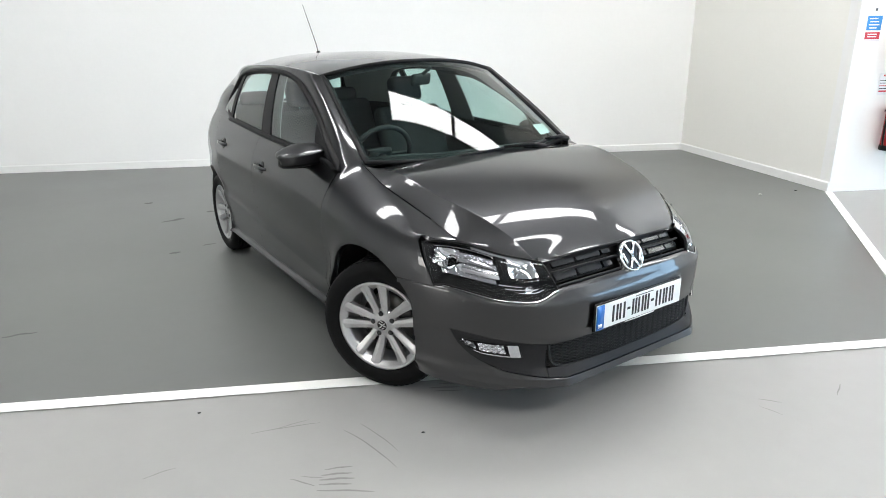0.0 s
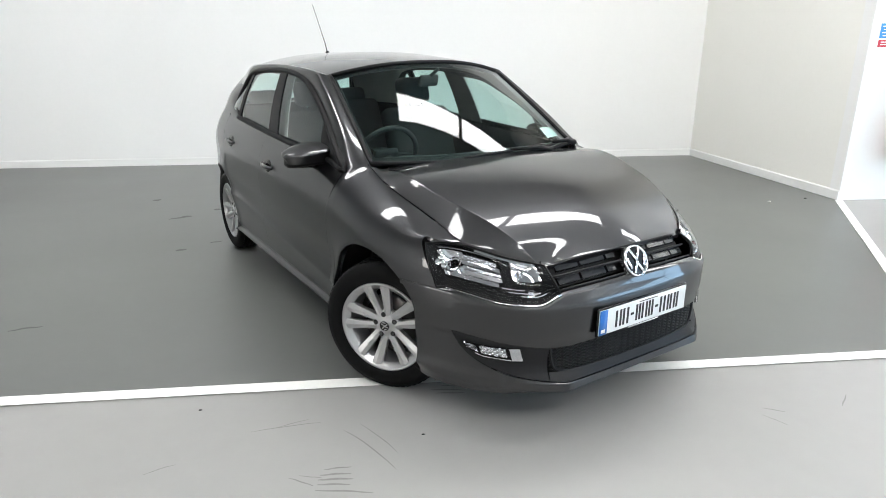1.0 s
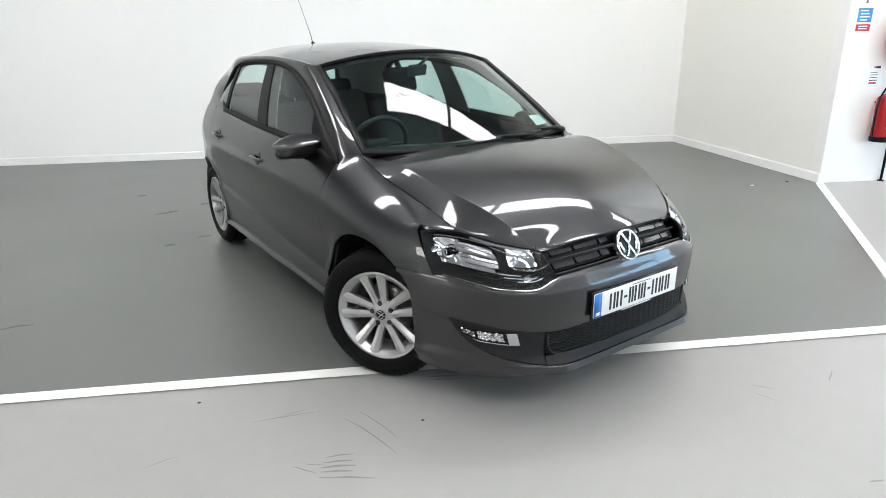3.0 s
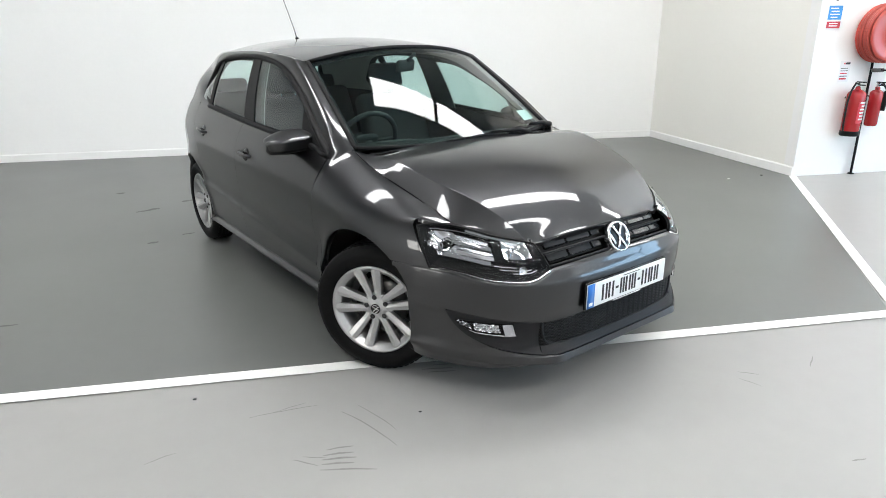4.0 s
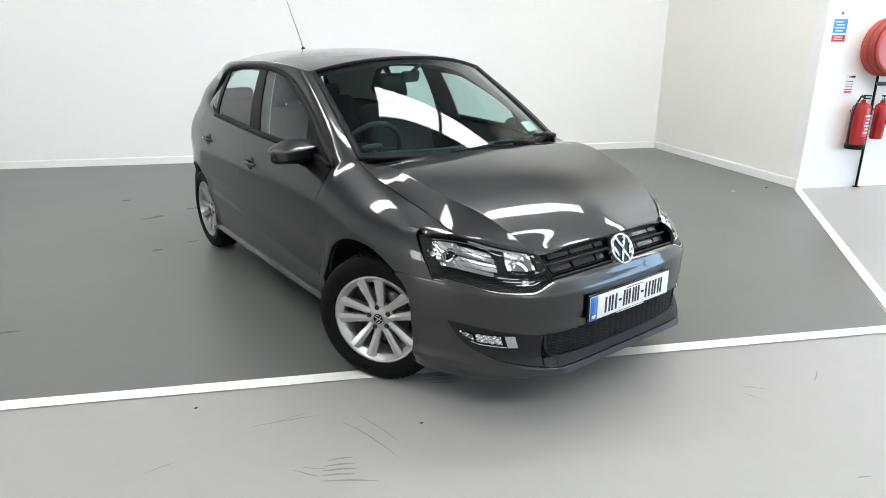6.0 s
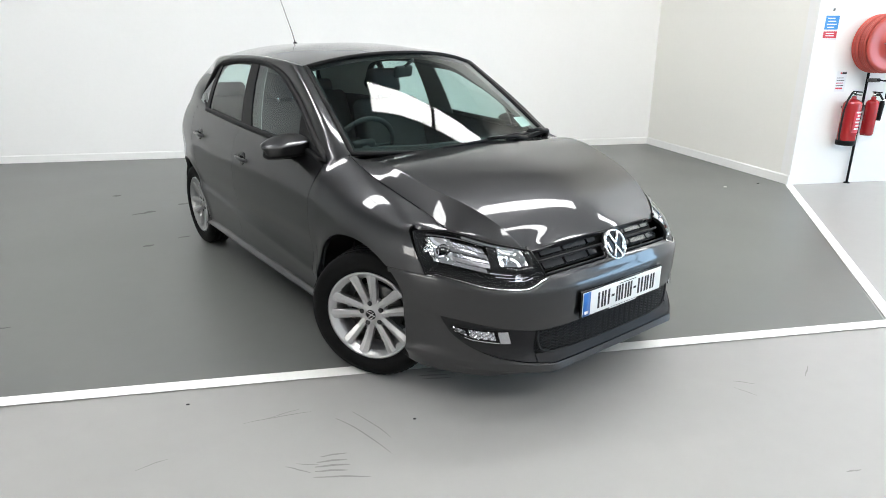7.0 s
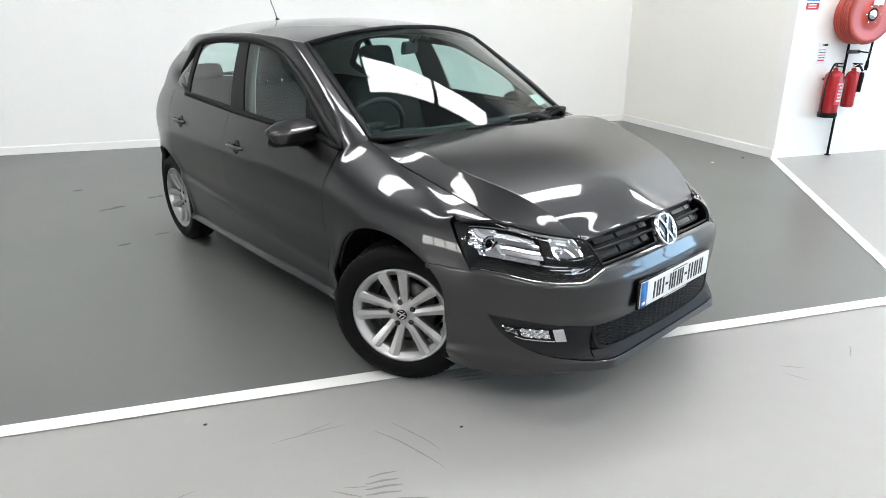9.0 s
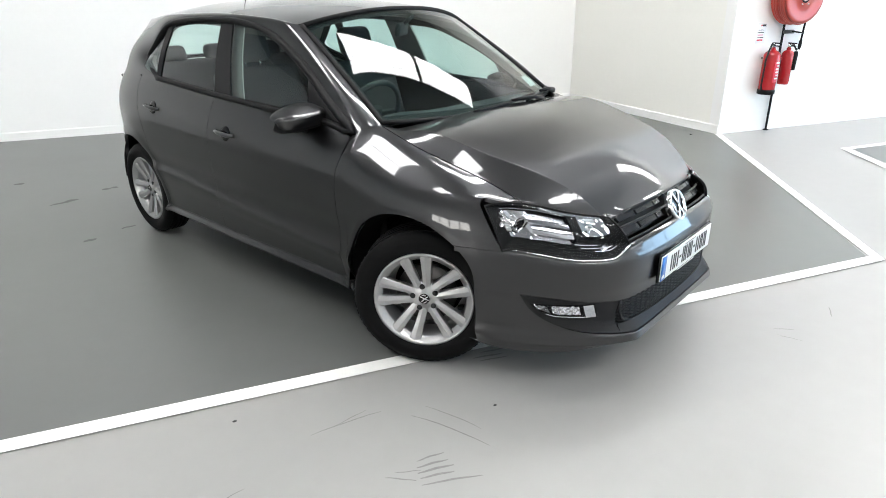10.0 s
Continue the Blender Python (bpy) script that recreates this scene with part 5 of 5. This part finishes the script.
for pts2 in ([(-0.012, 0.014), (0, -0.002), (0.012, 0.014)], [(-0.008, -0.017), (0, -0.001), (0.008, -0.017)], [(-0.019, 0.006), (-0.0135, -0.008)], [(0.019, 0.006), (0.0135, -0.008)]):
    for (ax, ay), (bx_, by_) in zip(pts2, pts2[1:]):
        L = math.hypot(bx_ - ax, by_ - ay)
        cap_marks.append(box((-0.001, -0.0022, 0.0633), (L + 0.001, 0.0022, 0.0645), m=Matrix.Rotation(radians(-90), 4, "X") @ pose(ax, ay, 0, 0, 0, math.degrees(math.atan2(by_ - ay, bx_ - ax)))))
cm_ = join(*cap_marks)
CAPMARK_ME = bpy.data.meshes.new("cap_emblem")
cm_.to_mesh(CAPMARK_ME)
cm_.free()
CAPMARK_ME.materials.append(CHROME)
DISC_ME = to_mesh("brake_disc", *lathe([(0.06, 0.002), (0.128, 0.002), (0.128, -0.018), (0.06, -0.018)], 40), STEEL)
# dark disc on the hub face, painting the shade inside a bolt hole
BOLT_HOLE_ME = to_mesh("bolt", *lathe([(0.0, 0.0025), (0.008, 0.0025), (0.0115, 0.0005), (0.0115, -0.006)], 16), INK)


def spoke_mesh(side):
    st = ((0.045, 0.0175, 0.031, 0.050, 0.022), (0.085, 0.0255, 0.036, 0.054, 0.024), (0.130, 0.0345, 0.041, 0.062, 0.022), (0.170, 0.0425, 0.047, 0.070, 0.020), (0.197, 0.0480, 0.054, 0.074, 0.016))
    v, f = [], []
    for r, off, w, y, d in st:
        for du, dy in ((-0.5, -d), (-0.5, -0.003), (-0.44, 0.0), (-0.06 * side, 0.0045), (0.44, 0.0), (0.5, -0.003), (0.5, -d)):
            v.append((r, y + dy, side * off + du * w))
    k = 7
    for i in range(len(st) - 1):
        for j in range(k):
            f.append((i * k + j, (i + 1) * k + j, (i + 1) * k + (j + 1) % k, i * k + (j + 1) % k))
    f.append(tuple(range(k))[::-1])
    return to_mesh("spoke", v, f, ALLOY, False)


SPOKES = [spoke_mesh(1), spoke_mesh(-1)]
CALIPER = box((-0.135, -0.03, -0.05), (-0.075, 0.012, 0.05), 0.012)
CAL_ME = bpy.data.meshes.new("brake_caliper")
CALIPER.to_mesh(CAL_ME)
CALIPER.free()
CAL_ME.materials.append(STEEL)
for wx, sg, steer, spin, front in ((0.0, -1, 33, -80, True), (0.0, 1, 33, 8, True), (AXLE, -1, 0, -60, False), (AXLE, 1, 0, 30, False)):
    base = Matrix.Translation((wx, (0.700 if front else 0.676) * sg, TYRE_R)) @ Matrix.Rotation(radians(steer), 4, "Z") @ (Matrix.Rotation(math.pi, 4, "Z") if sg < 0 else Matrix.Identity(4)) @ Matrix.Translation((0, 0.030, 0))
    wheel = part("wheel", RIM_ME, ALLOY, car, "silver alloy wheel with five pairs of spokes", m=base @ Matrix.Rotation(radians(spin), 4, "Y"))
    part("tyre", TYRE_ME, RUBBER, wheel, "black road tyre")
    part("tread", TREAD_ME, RUBBER, wheel, kind="stuff")
    part("hub", HUB_ME, ALLOY, wheel)
    part("hub_cap", CAP_ME, ALLOY, wheel)
    part("cap_disc", CAPDISC_ME, GLOSSBLACK, wheel, "dark hub cap centre")
    part("cap_emblem", CAPMARK_ME, CHROME, wheel, "chrome chevrons")
    part("brake_disc", DISC_ME, STEEL, wheel, "grey brake disc")
    part("brake_caliper", CAL_ME, STEEL, wheel)
    for k in range(5):
        rot = Matrix.Rotation(2 * math.pi * k / 5, 4, "Y")
        for me in SPOKES:
            part("spoke", me, ALLOY, wheel, m=rot)
        part("bolt", BOLT_HOLE_ME, INK, wheel, m=rot @ Matrix.Translation((0.050, 0.0545, 0)))

# ---- inside the car ----
def dash_pt(u, v):
    y = -0.66 + 1.32 * u
    ang = v * 1.75
    top = 0.935 + 0.018 * math.exp(-((y + 0.36) / 0.16)**2)
    return (-0.30 - 0.34 * math.sin(min(ang, 1.57)) - 0.02 * (ang > 1.57), y, top - 0.22 * (1 - math.cos(min(ang, 1.57)))**2 - max(0, ang - 1.57) * 1.6 * 0.8)


dg = np.array([[dash_pt(u, v) for v in lin(0, 1, 20)] for u in lin(0, 1, 36)])
part("dashboard", grid(dg, False), DASH, car, "dark soft dashboard")
ring = lathe([(0.185 + 0.014 * math.cos(w), 0.014 * math.sin(w)) for w in lin(0, 2 * math.pi, 11)], 40, "x")
sw_m = Matrix.Translation((-0.70, -0.35, 0.905)) @ Matrix.Rotation(radians(25), 4, "Y")
wheel_s = part("steering_wheel", ring, DASH, car, "black steering wheel", m=sw_m)
part("airbag_pad", box((-0.03, -0.075, -0.07), (0.01, 0.075, 0.05), 0.02), DASH, wheel_s)
for a in (-90, 0, 180):
    part("wheel_spoke", box((-0.02, 0.05, -0.014), (0.0, 0.18, 0.014), 0.004, m=Matrix.Rotation(radians(a), 4, "X")), DASH, wheel_s)
part("column", tube([(0.02, 0, 0), (0.30, 0, -0.02)], 0.035, 12), DASH, wheel_s)


def seat(x, y, width, lean):
    b = part("seat", box((x - 0.05, y - width / 2, 0.36), (x + 0.46, y + width / 2, 0.53), 0.05, 3), LINING, car, "dark cloth car seat")
    back = box((-0.06, -width / 2, 0.0), (0.07, width / 2, 0.62), 0.055, 4)
    part("backrest", back, LINING, b, m=pose(x, y, 0.50, 0, -lean, 0))
    return b


for y in (-0.345, 0.345):
    sx_ = -1.52 if y < 0 else -1.37
    st_ = seat(sx_, y, 0.52, 20)
    part("headrest", box((-0.045, -0.125, 0.645), (0.05, 0.125, 0.825), 0.045, 4), LINING, st_, "padded headrest", m=pose(sx_, y, 0.50, 0, -18, 0))
    for dy in (-0.05, 0.05):
        part("headrest_post", tube([(0, dy, 0.60), (0, dy, 0.70)], 0.006, 6), CHROME, st_, m=pose(sx_, y, 0.50, 0, -18, 0))
bench = seat(-2.45, 0.0, 1.22, 24)
for y in (-0.38, 0.0, 0.38):
    part("headrest", box((-0.04, -0.12, 0.60), (0.045, 0.12, 0.72), 0.04, 3), LINING, bench, m=pose(-2.45, y, 0.50, 0, -22, 0))
part("parcel_shelf", box((-3.00, -0.60, 0.97), (-2.72, 0.60, 0.99), 0.006), DASH, car, "dark parcel shelf")
rvm = part("rear_view_mirror", box((-0.015, -0.105, -0.033), (0.015, 0.105, 0.033), 0.014, 3), DASH, car, "interior rear-view mirror", m=pose(-0.80, -0.01, 1.300, 0, 10, 32))
part("mirror_stem", tube([(0.0, 0, 0.02), (0.05, 0, 0.075)], 0.010, 8), DASH, rvm)
stk = np.stack([[screen(a, b) - np.array([0.004, 0, 0.006]) for a in lin(0.115, 0.22, 3)] for b in lin(0.70, 0.90, 4)])
part("paper_disc_holder", grid(stk, True), PAPER, ws, "pale paper disc behind the windscreen")
part("cabin_floor", box((-2.7, -0.68, 0.22), (-0.35, 0.68, 0.25)), LINING, car, "dark carpet", smooth=False)
part("bulkhead", box((-0.33, -0.66, 0.22), (-0.28, 0.66, 0.90)), BLACK, car, "dark bulkhead", smooth=False)

# ---- the fire point on the pier wall ----
WY = PIER[1]


def sign(name, x, z, w, h, label, bands, category="sign"):
    t = thing(name, pose(x, WY - 0.0015, z), label, category)
    part("plate", box((-w / 2, -0.004, -h / 2), (w / 2, 0.0, h / 2), 0.001), SIGN_WHITE, t, smooth=False)
    for bx0, bz0, bx1, bz1, mat, nm in bands:
        part(nm, box((bx0, -0.0055, bz0), (bx1, -0.0042, bz1)), mat, t, smooth=False)
    return t


sb = [(-0.075, -0.055, 0.075, 0.075, SIGN_BLUE, "blue_panel"), (-0.075, -0.135, 0.075, -0.072, SIGN_RED, "red_panel"), (-0.012, 0.118, 0.012, 0.142, STEEL, "symbol")]
for k in range(4):
    sb.append((-0.055 + 0.01 * (k % 2), 0.045 - 0.028 * k, 0.03 + 0.012 * (k % 3), 0.055 - 0.028 * k, SIGN_WHITE, "bar"))
sb = sb[:3] + [(a, b, c, d, m, n) for a, b, c, d, m, n in sb[3:]]
t1 = sign("safety_sign", 4.125, 1.625, 0.165, 0.31, "white wall sign with a blue and a red panel", [])
for bx0, bz0, bx1, bz1, mat, nm in sb[:3]:
    part(nm, box((bx0, -0.0055, bz0), (bx1, -0.0042, bz1)), mat, t1, smooth=False)
for bx0, bz0, bx1, bz1, mat, nm in sb[3:]:
    part(nm, box((bx0, -0.0068, bz0), (bx1, -0.0056, bz1)), mat, t1, smooth=False)
for z in (-0.09, -0.112):
    part("bar", box((-0.05, -0.0068, z - 0.006), (0.045, -0.0056, z + 0.004)), SIGN_WHITE, t1, smooth=False)
sign("instruction_label", 4.355, 1.07, 0.115, 0.21, "small white instruction label with dark lines", [(0.0, 0.070, 0.05, 0.090, INK, "bar"), (-0.02, 0.072, -0.004, 0.088, SIGN_RED, "mark"), (-0.05, 0.030, 0.03, 0.036, INK, "bar"), (-0.05, 0.005, 0.035, 0.011, INK, "bar"),
                                                              (-0.05, -0.022, 0.03, -0.014, SIGN_RED, "bar"), (-0.05, -0.048, 0.035, -0.040, INK, "bar"), (-0.05, -0.078, 0.03, -0.062, SIGN_RED, "bar")])
sign("reel_sign", 4.66, 2.13, 0.22, 0.30, "white wall sign with a red lower panel above the hose reel", [(-0.10, -0.14, 0.10, -0.02, SIGN_RED, "red_panel")])


def extinguisher(name, x, y, z0, r, h, label, horn):
    t = thing(name, pose(x, y, z0), label, "fire extinguisher", "fire extinguishers")
    prof = [(0.0, 0.0), (r * 0.9, 0.0), (r, 0.02), (r, h - r * 0.75)] + [(r * math.cos(a), h - r * 0.75 + r * 0.72 * math.sin(a)) for a in lin(0.2, 1.25, 7)] + [(0.024, h), (0.022, h + 0.02), (0.0, h + 0.02)]
    part("cylinder", lathe(prof, 36, "z"), RED, t, "glossy red cylinder")
    if not horn:
        part("base_ring", lathe([(0.0, -0.002), (r * 0.97, -0.002), (r + 0.004, 0.006), (r + 0.004, 0.045), (r + 0.0005, 0.05)], 36, "z"), BLACK, t, "black plastic base")
        lab = [[((r + 0.0015) * math.cos(a), (r + 0.0015) * math.sin(a), z) for z in lin(h * 0.28, h * 0.74, 3)] for a in lin(-1.9, -0.7, 9)]
        part("label", grid(np.array(lab)), SIGN_RED, t, "printed label")
        for k, (z, w) in enumerate(((0.70, 0.9), (0.63, 0.5), (0.56, 0.75), (0.49, 0.8), (0.42, 0.6), (0.35, 0.8))):
            g_ = [[((r + 0.003) * math.cos(a), (r + 0.003) * math.sin(a), zz) for zz in (h * z, h * (z + 0.035))] for a in lin(-1.3 - 0.5 * w, -1.3 + 0.5 * w, 6)]
            part("bar", grid(np.array(g_)), PAPER, t)
    part("valve", lathe([(0.0, h + 0.065), (0.016, h + 0.065), (0.018, h + 0.02), (0.0, h + 0.015)], 16, "z"), CHROME, t, "metal valve")
    part("lever", box((-0.012, -0.085, h + 0.062), (0.012, 0.02, h + 0.074), 0.003), BLACK, t)
    part("carry_handle", box((-0.012, -0.08, h + 0.034), (0.012, 0.0, h + 0.044), 0.003), BLACK, t)
    if horn:
        part("horn", lathe([(0.018, 0.0), (0.026, -0.03), (0.036, -0.20), (0.030, -0.20), (0.016, -0.01)], 20, "z"), BLACK, t, "black discharge horn", m=pose(r + 0.035, -0.02, h - 0.02, 0, 8, 0))
        part("swivel", tube([(0, 0, h + 0.04), (0.05, -0.01, h + 0.05), (r + 0.035, -0.02, h - 0.01)], 0.010, 8), BLACK, t)
    else:
        hose = [(0, -0.01, h + 0.045), (-0.05, -0.02, h + 0.060), (-r - 0.018, -0.04, h - 0.01), (-r - 0.040, -0.04, h * 0.78), (-r - 0.042, -0.04, h * 0.5), (-r - 0.030, -0.03, h * 0.22), (-r - 0.012, -0.02, 0.05)]
        part("hose", tube(hose, 0.0095, 10), BLACK, t, "black rubber hose")
    part("bracket", box((-0.03, 0.0, h * 0.78), (0.03, WY - y - 0.001, h * 0.82)), STEEL, t, "wall bracket", smooth=False)
    return t


extinguisher("fire_extinguisher", 4.45, WY - 0.115, 0.435, 0.086, 0.47, "red water fire extinguisher with a black base on the wall", False)
extinguisher("fire_extinguisher", 4.70, WY - 0.095, 0.525, 0.060, 0.37, "slim red gas fire extinguisher with a black horn", True)

reel = thing("hose_reel", pose(4.62, WY - 0.02, 1.435), "wall-mounted red fire hose reel with coiled hose", "hose reel")
part("back_plate", lathe([(0.0, -0.045), (0.275, -0.045), (0.280, -0.052), (0.275, -0.058), (0.0, -0.058)], 48), RED_REEL, reel, "red reel flange")
front_p = [(0.0, -0.235), (0.055, -0.235), (0.06, -0.225), (0.20, -0.222), (0.225, -0.232), (0.262, -0.230), (0.268, -0.222), (0.262, -0.214), (0.06, -0.210), (0.0, -0.21)]
part("front_plate", lathe(front_p, 48), RED_REEL, reel, "faded red front flange")
part("drum", lathe([(0.12, -0.06), (0.12, -0.21)], 32), RED_REEL, reel)
for k in range(5):
    y_ = -0.078 - 0.029 * k
    rr = 0.262 + 0.006 * math.sin(k * 2.1)
    part("hose_turn", lathe([(rr + 0.0145 * math.cos(w), y_ + 0.0145 * math.sin(w)) for w in lin(0, 2 * math.pi, 9)], 48), HOSE, reel, "turn of red hose" if k == 0 else "")
part("hub", lathe([(0.0, -0.252), (0.030, -0.252), (0.042, -0.245), (0.045, -0.235)], 24), CHROME, reel, "metal hub")
part("hub_ring", lathe([(0.046, -0.2355), (0.056, -0.238), (0.062, -0.2355)], 24), BLACK, reel)
for k in range(6):
    a = k * math.pi / 3
    part("bolt", lathe([(0.0, -0.244), (0.006, -0.244), (0.007, -0.236)], 10), CHROME, reel, m=pose(0.085 * math.cos(a), 0, 0.085 * math.sin(a)))
part("notice", box((-0.02, -0.2385, 0.085), (0.10, -0.2345, 0.165), 0.001), SIGN_WHITE, reel, "white notice on the flange", smooth=False)
part("wall_bracket", box((-0.05, -0.05, -0.10), (0.05, 0.019, 0.10), 0.006), BLACK, reel, smooth=False)
pipe = thing("water_pipe", pose(4.645, WY - 0.03, 0), "dark steel feed pipe from floor to hose reel", "pipe")
part("riser", tube([(0.005, 0, 0.001), (0.0, 0, 0.6), (-0.005, 0, 1.20), (-0.01, -0.02, 1.30)], 0.0125, 12), BLACK, pipe, smooth=True)
part("floor_collar", lathe([(0.013, 0.0), (0.032, 0.0), (0.030, 0.008), (0.016, 0.014)], 20, "z"), BLACK, pipe, m=pose(0.005, 0, 0.001))
part("valve_body", tube([(-0.02, -0.03, 1.08), (0.09, -0.05, 1.08)], 0.020, 12), STEEL, pipe, "grey stop valve")
part("valve_lever", tube([(0.05, -0.06, 1.085), (0.12, -0.085, 1.075), (0.20, -0.09, 1.065)], 0.008, 8), BLACK, pipe)
noz = thing("hose_nozzle", pose(4.86, WY - 0.09, 0.90), "black hose tail with nozzle hanging below the reel", "nozzle")
part("tail", tube([(0.0, 0, 0.40), (0.012, 0.0, 0.28), (0.004, 0, 0.16), (0.0, 0, 0.08)], 0.010, 10), BLACK, noz)
part("tip", tube([(0.0, 0, 0.09), (-0.003, 0, 0.03), (-0.008, 0, -0.01)], [0.014, 0.019, 0.013], 12), BLACK, noz)

# ---- marks on the floor ----


def scuff(pts, w, z, mat, label="dark rubber scuff mark on the painted floor"):
    n = len(pts)
    v, f = [], []
    for i, (x, y) in enumerate(pts):
        a, b = pts[max(i - 1, 0)], pts[min(i + 1, n - 1)]
        d = math.hypot(b[0] - a[0], b[1] - a[1])
        nx, ny = -(b[1] - a[1]) / d, (b[0] - a[0]) / d
        k = w * (0.25 + 0.75 * math.sin(math.pi * (i + 0.4) / (n - 0.2)))
        v += [(x + nx * k, y + ny * k, z), (x - nx * k, y - ny * k, z)]
    for i in range(n - 1):
        f.append((2 * i, 2 * i + 1, 2 * i + 3, 2 * i + 2))
    ob = new("scuff_mark", to_mesh("scuff_mark", v, f, mat, False))
    return tagged(ob, label, "scuff mark", "scuff marks", "structure")


def curve(a, b, sag=0.0, n=7, wob=0.0012):
    out = []
    for i in range(n):
        t = i / (n - 1)
        s_ = sag * 4 * t * (1 - t) + wob * math.sin(9 * t + a[0] * 31)
        dx, dy = b[0] - a[0], b[1] - a[1]
        L = math.hypot(dx, dy)
        out.append((a[0] + dx * t - dy / L * s_, a[1] + dy * t + dx / L * s_))
    return out


for a, b, sag, w in (((-0.84, -0.735), (-0.64, -0.995), 0.012, 0.0030), ((-0.775, -0.70), (-0.63, -0.90), 0.008, 0.0022), ((-0.92, -1.085), (-0.72, -1.115), 0.003, 0.0045), ((-0.915, -1.055), (-0.80, -1.065), 0.002, 0.005),
                     ((-0.915, -1.03), (-0.79, -1.035), 0.002, 0.0055), ((-0.91, -1.005), (-0.80, -1.005), 0.002, 0.005), ((-0.90, -0.975), (-0.80, -0.968), 0.002, 0.004), ((-1.02, -1.01), (-0.93, -1.06), 0.002, 0.003), ((-0.985, -1.00), (-0.90, -1.02), 0.0, 0.0022),
                     ((-1.55, -0.94), (-1.45, -0.89), 0.004, 0.0022), ((-1.21, -0.71), (-0.94, -0.67), 0.006, 0.0025), ((-1.12, -0.69), (-0.99, -0.64), 0.0, 0.002), ((0.93, -0.75), (1.01, -0.79), 0.0, 0.003), ((0.90, -0.80), (0.96, -0.88), 0.0, 0.002),
                     ((1.36, -0.69), (1.28, -0.77), 0.0, 0.003), ((0.95, -1.38), (1.01, -1.38), 0.0, 0.004), ((-0.47, -0.46), (-0.33, -0.47), 0.0, 0.006), ((-0.45, -0.49), (-0.32, -0.50), 0.0, 0.005), ((-0.42, -0.43), (-0.31, -0.435), 0.0, 0.005)):
    scuff(curve(a, b, sag), w, 0.0016, SCUFF_PALE)
for a, b, w in (((-2.63, 2.745), (-2.45, 2.84), 0.022), ((-2.55, 2.80), (-2.46, 2.85), 0.030), ((-3.04, 3.54), (-2.97, 3.57), 0.035), ((-2.265, 1.765), (-2.195, 1.80), 0.022), ((-2.73, 0.38), (-2.57, 0.425), 0.011), ((-2.06, 1.95), (-1.97, 1.99), 0.014),
                ((-2.30, 3.06), (-2.25, 3.10), 0.030), ((-2.23, 3.09), (-2.20, 3.13), 0.030)):
    scuff(curve(a, b, 0.006, 6, 0.006), w, 0.0044, SCUFF_DARK)
for x, y, r, tone in ((-1.459, -0.526, 0.007, INK), (-0.524, -0.795, 0.006, INK), (3.68, 2.90, 0.014, INK), (3.23, 2.81, 0.016, LINE)):
    pb = bmesh.new()
    bmesh.ops.create_icosphere(pb, subdivisions=2, radius=r, matrix=Matrix.Translation((x, y, 0.0025 if y < 0 else 0.0055)) @ Matrix.Diagonal((1.2, 0.8, 0.35, 1)))
    ob = part("floor_speck", pb, tone, None)
    tagged(ob, "small dark speck of dirt lying on the floor" if tone is INK else "small pale fleck of paint lying on the floor", "dirt", "specks of dirt")
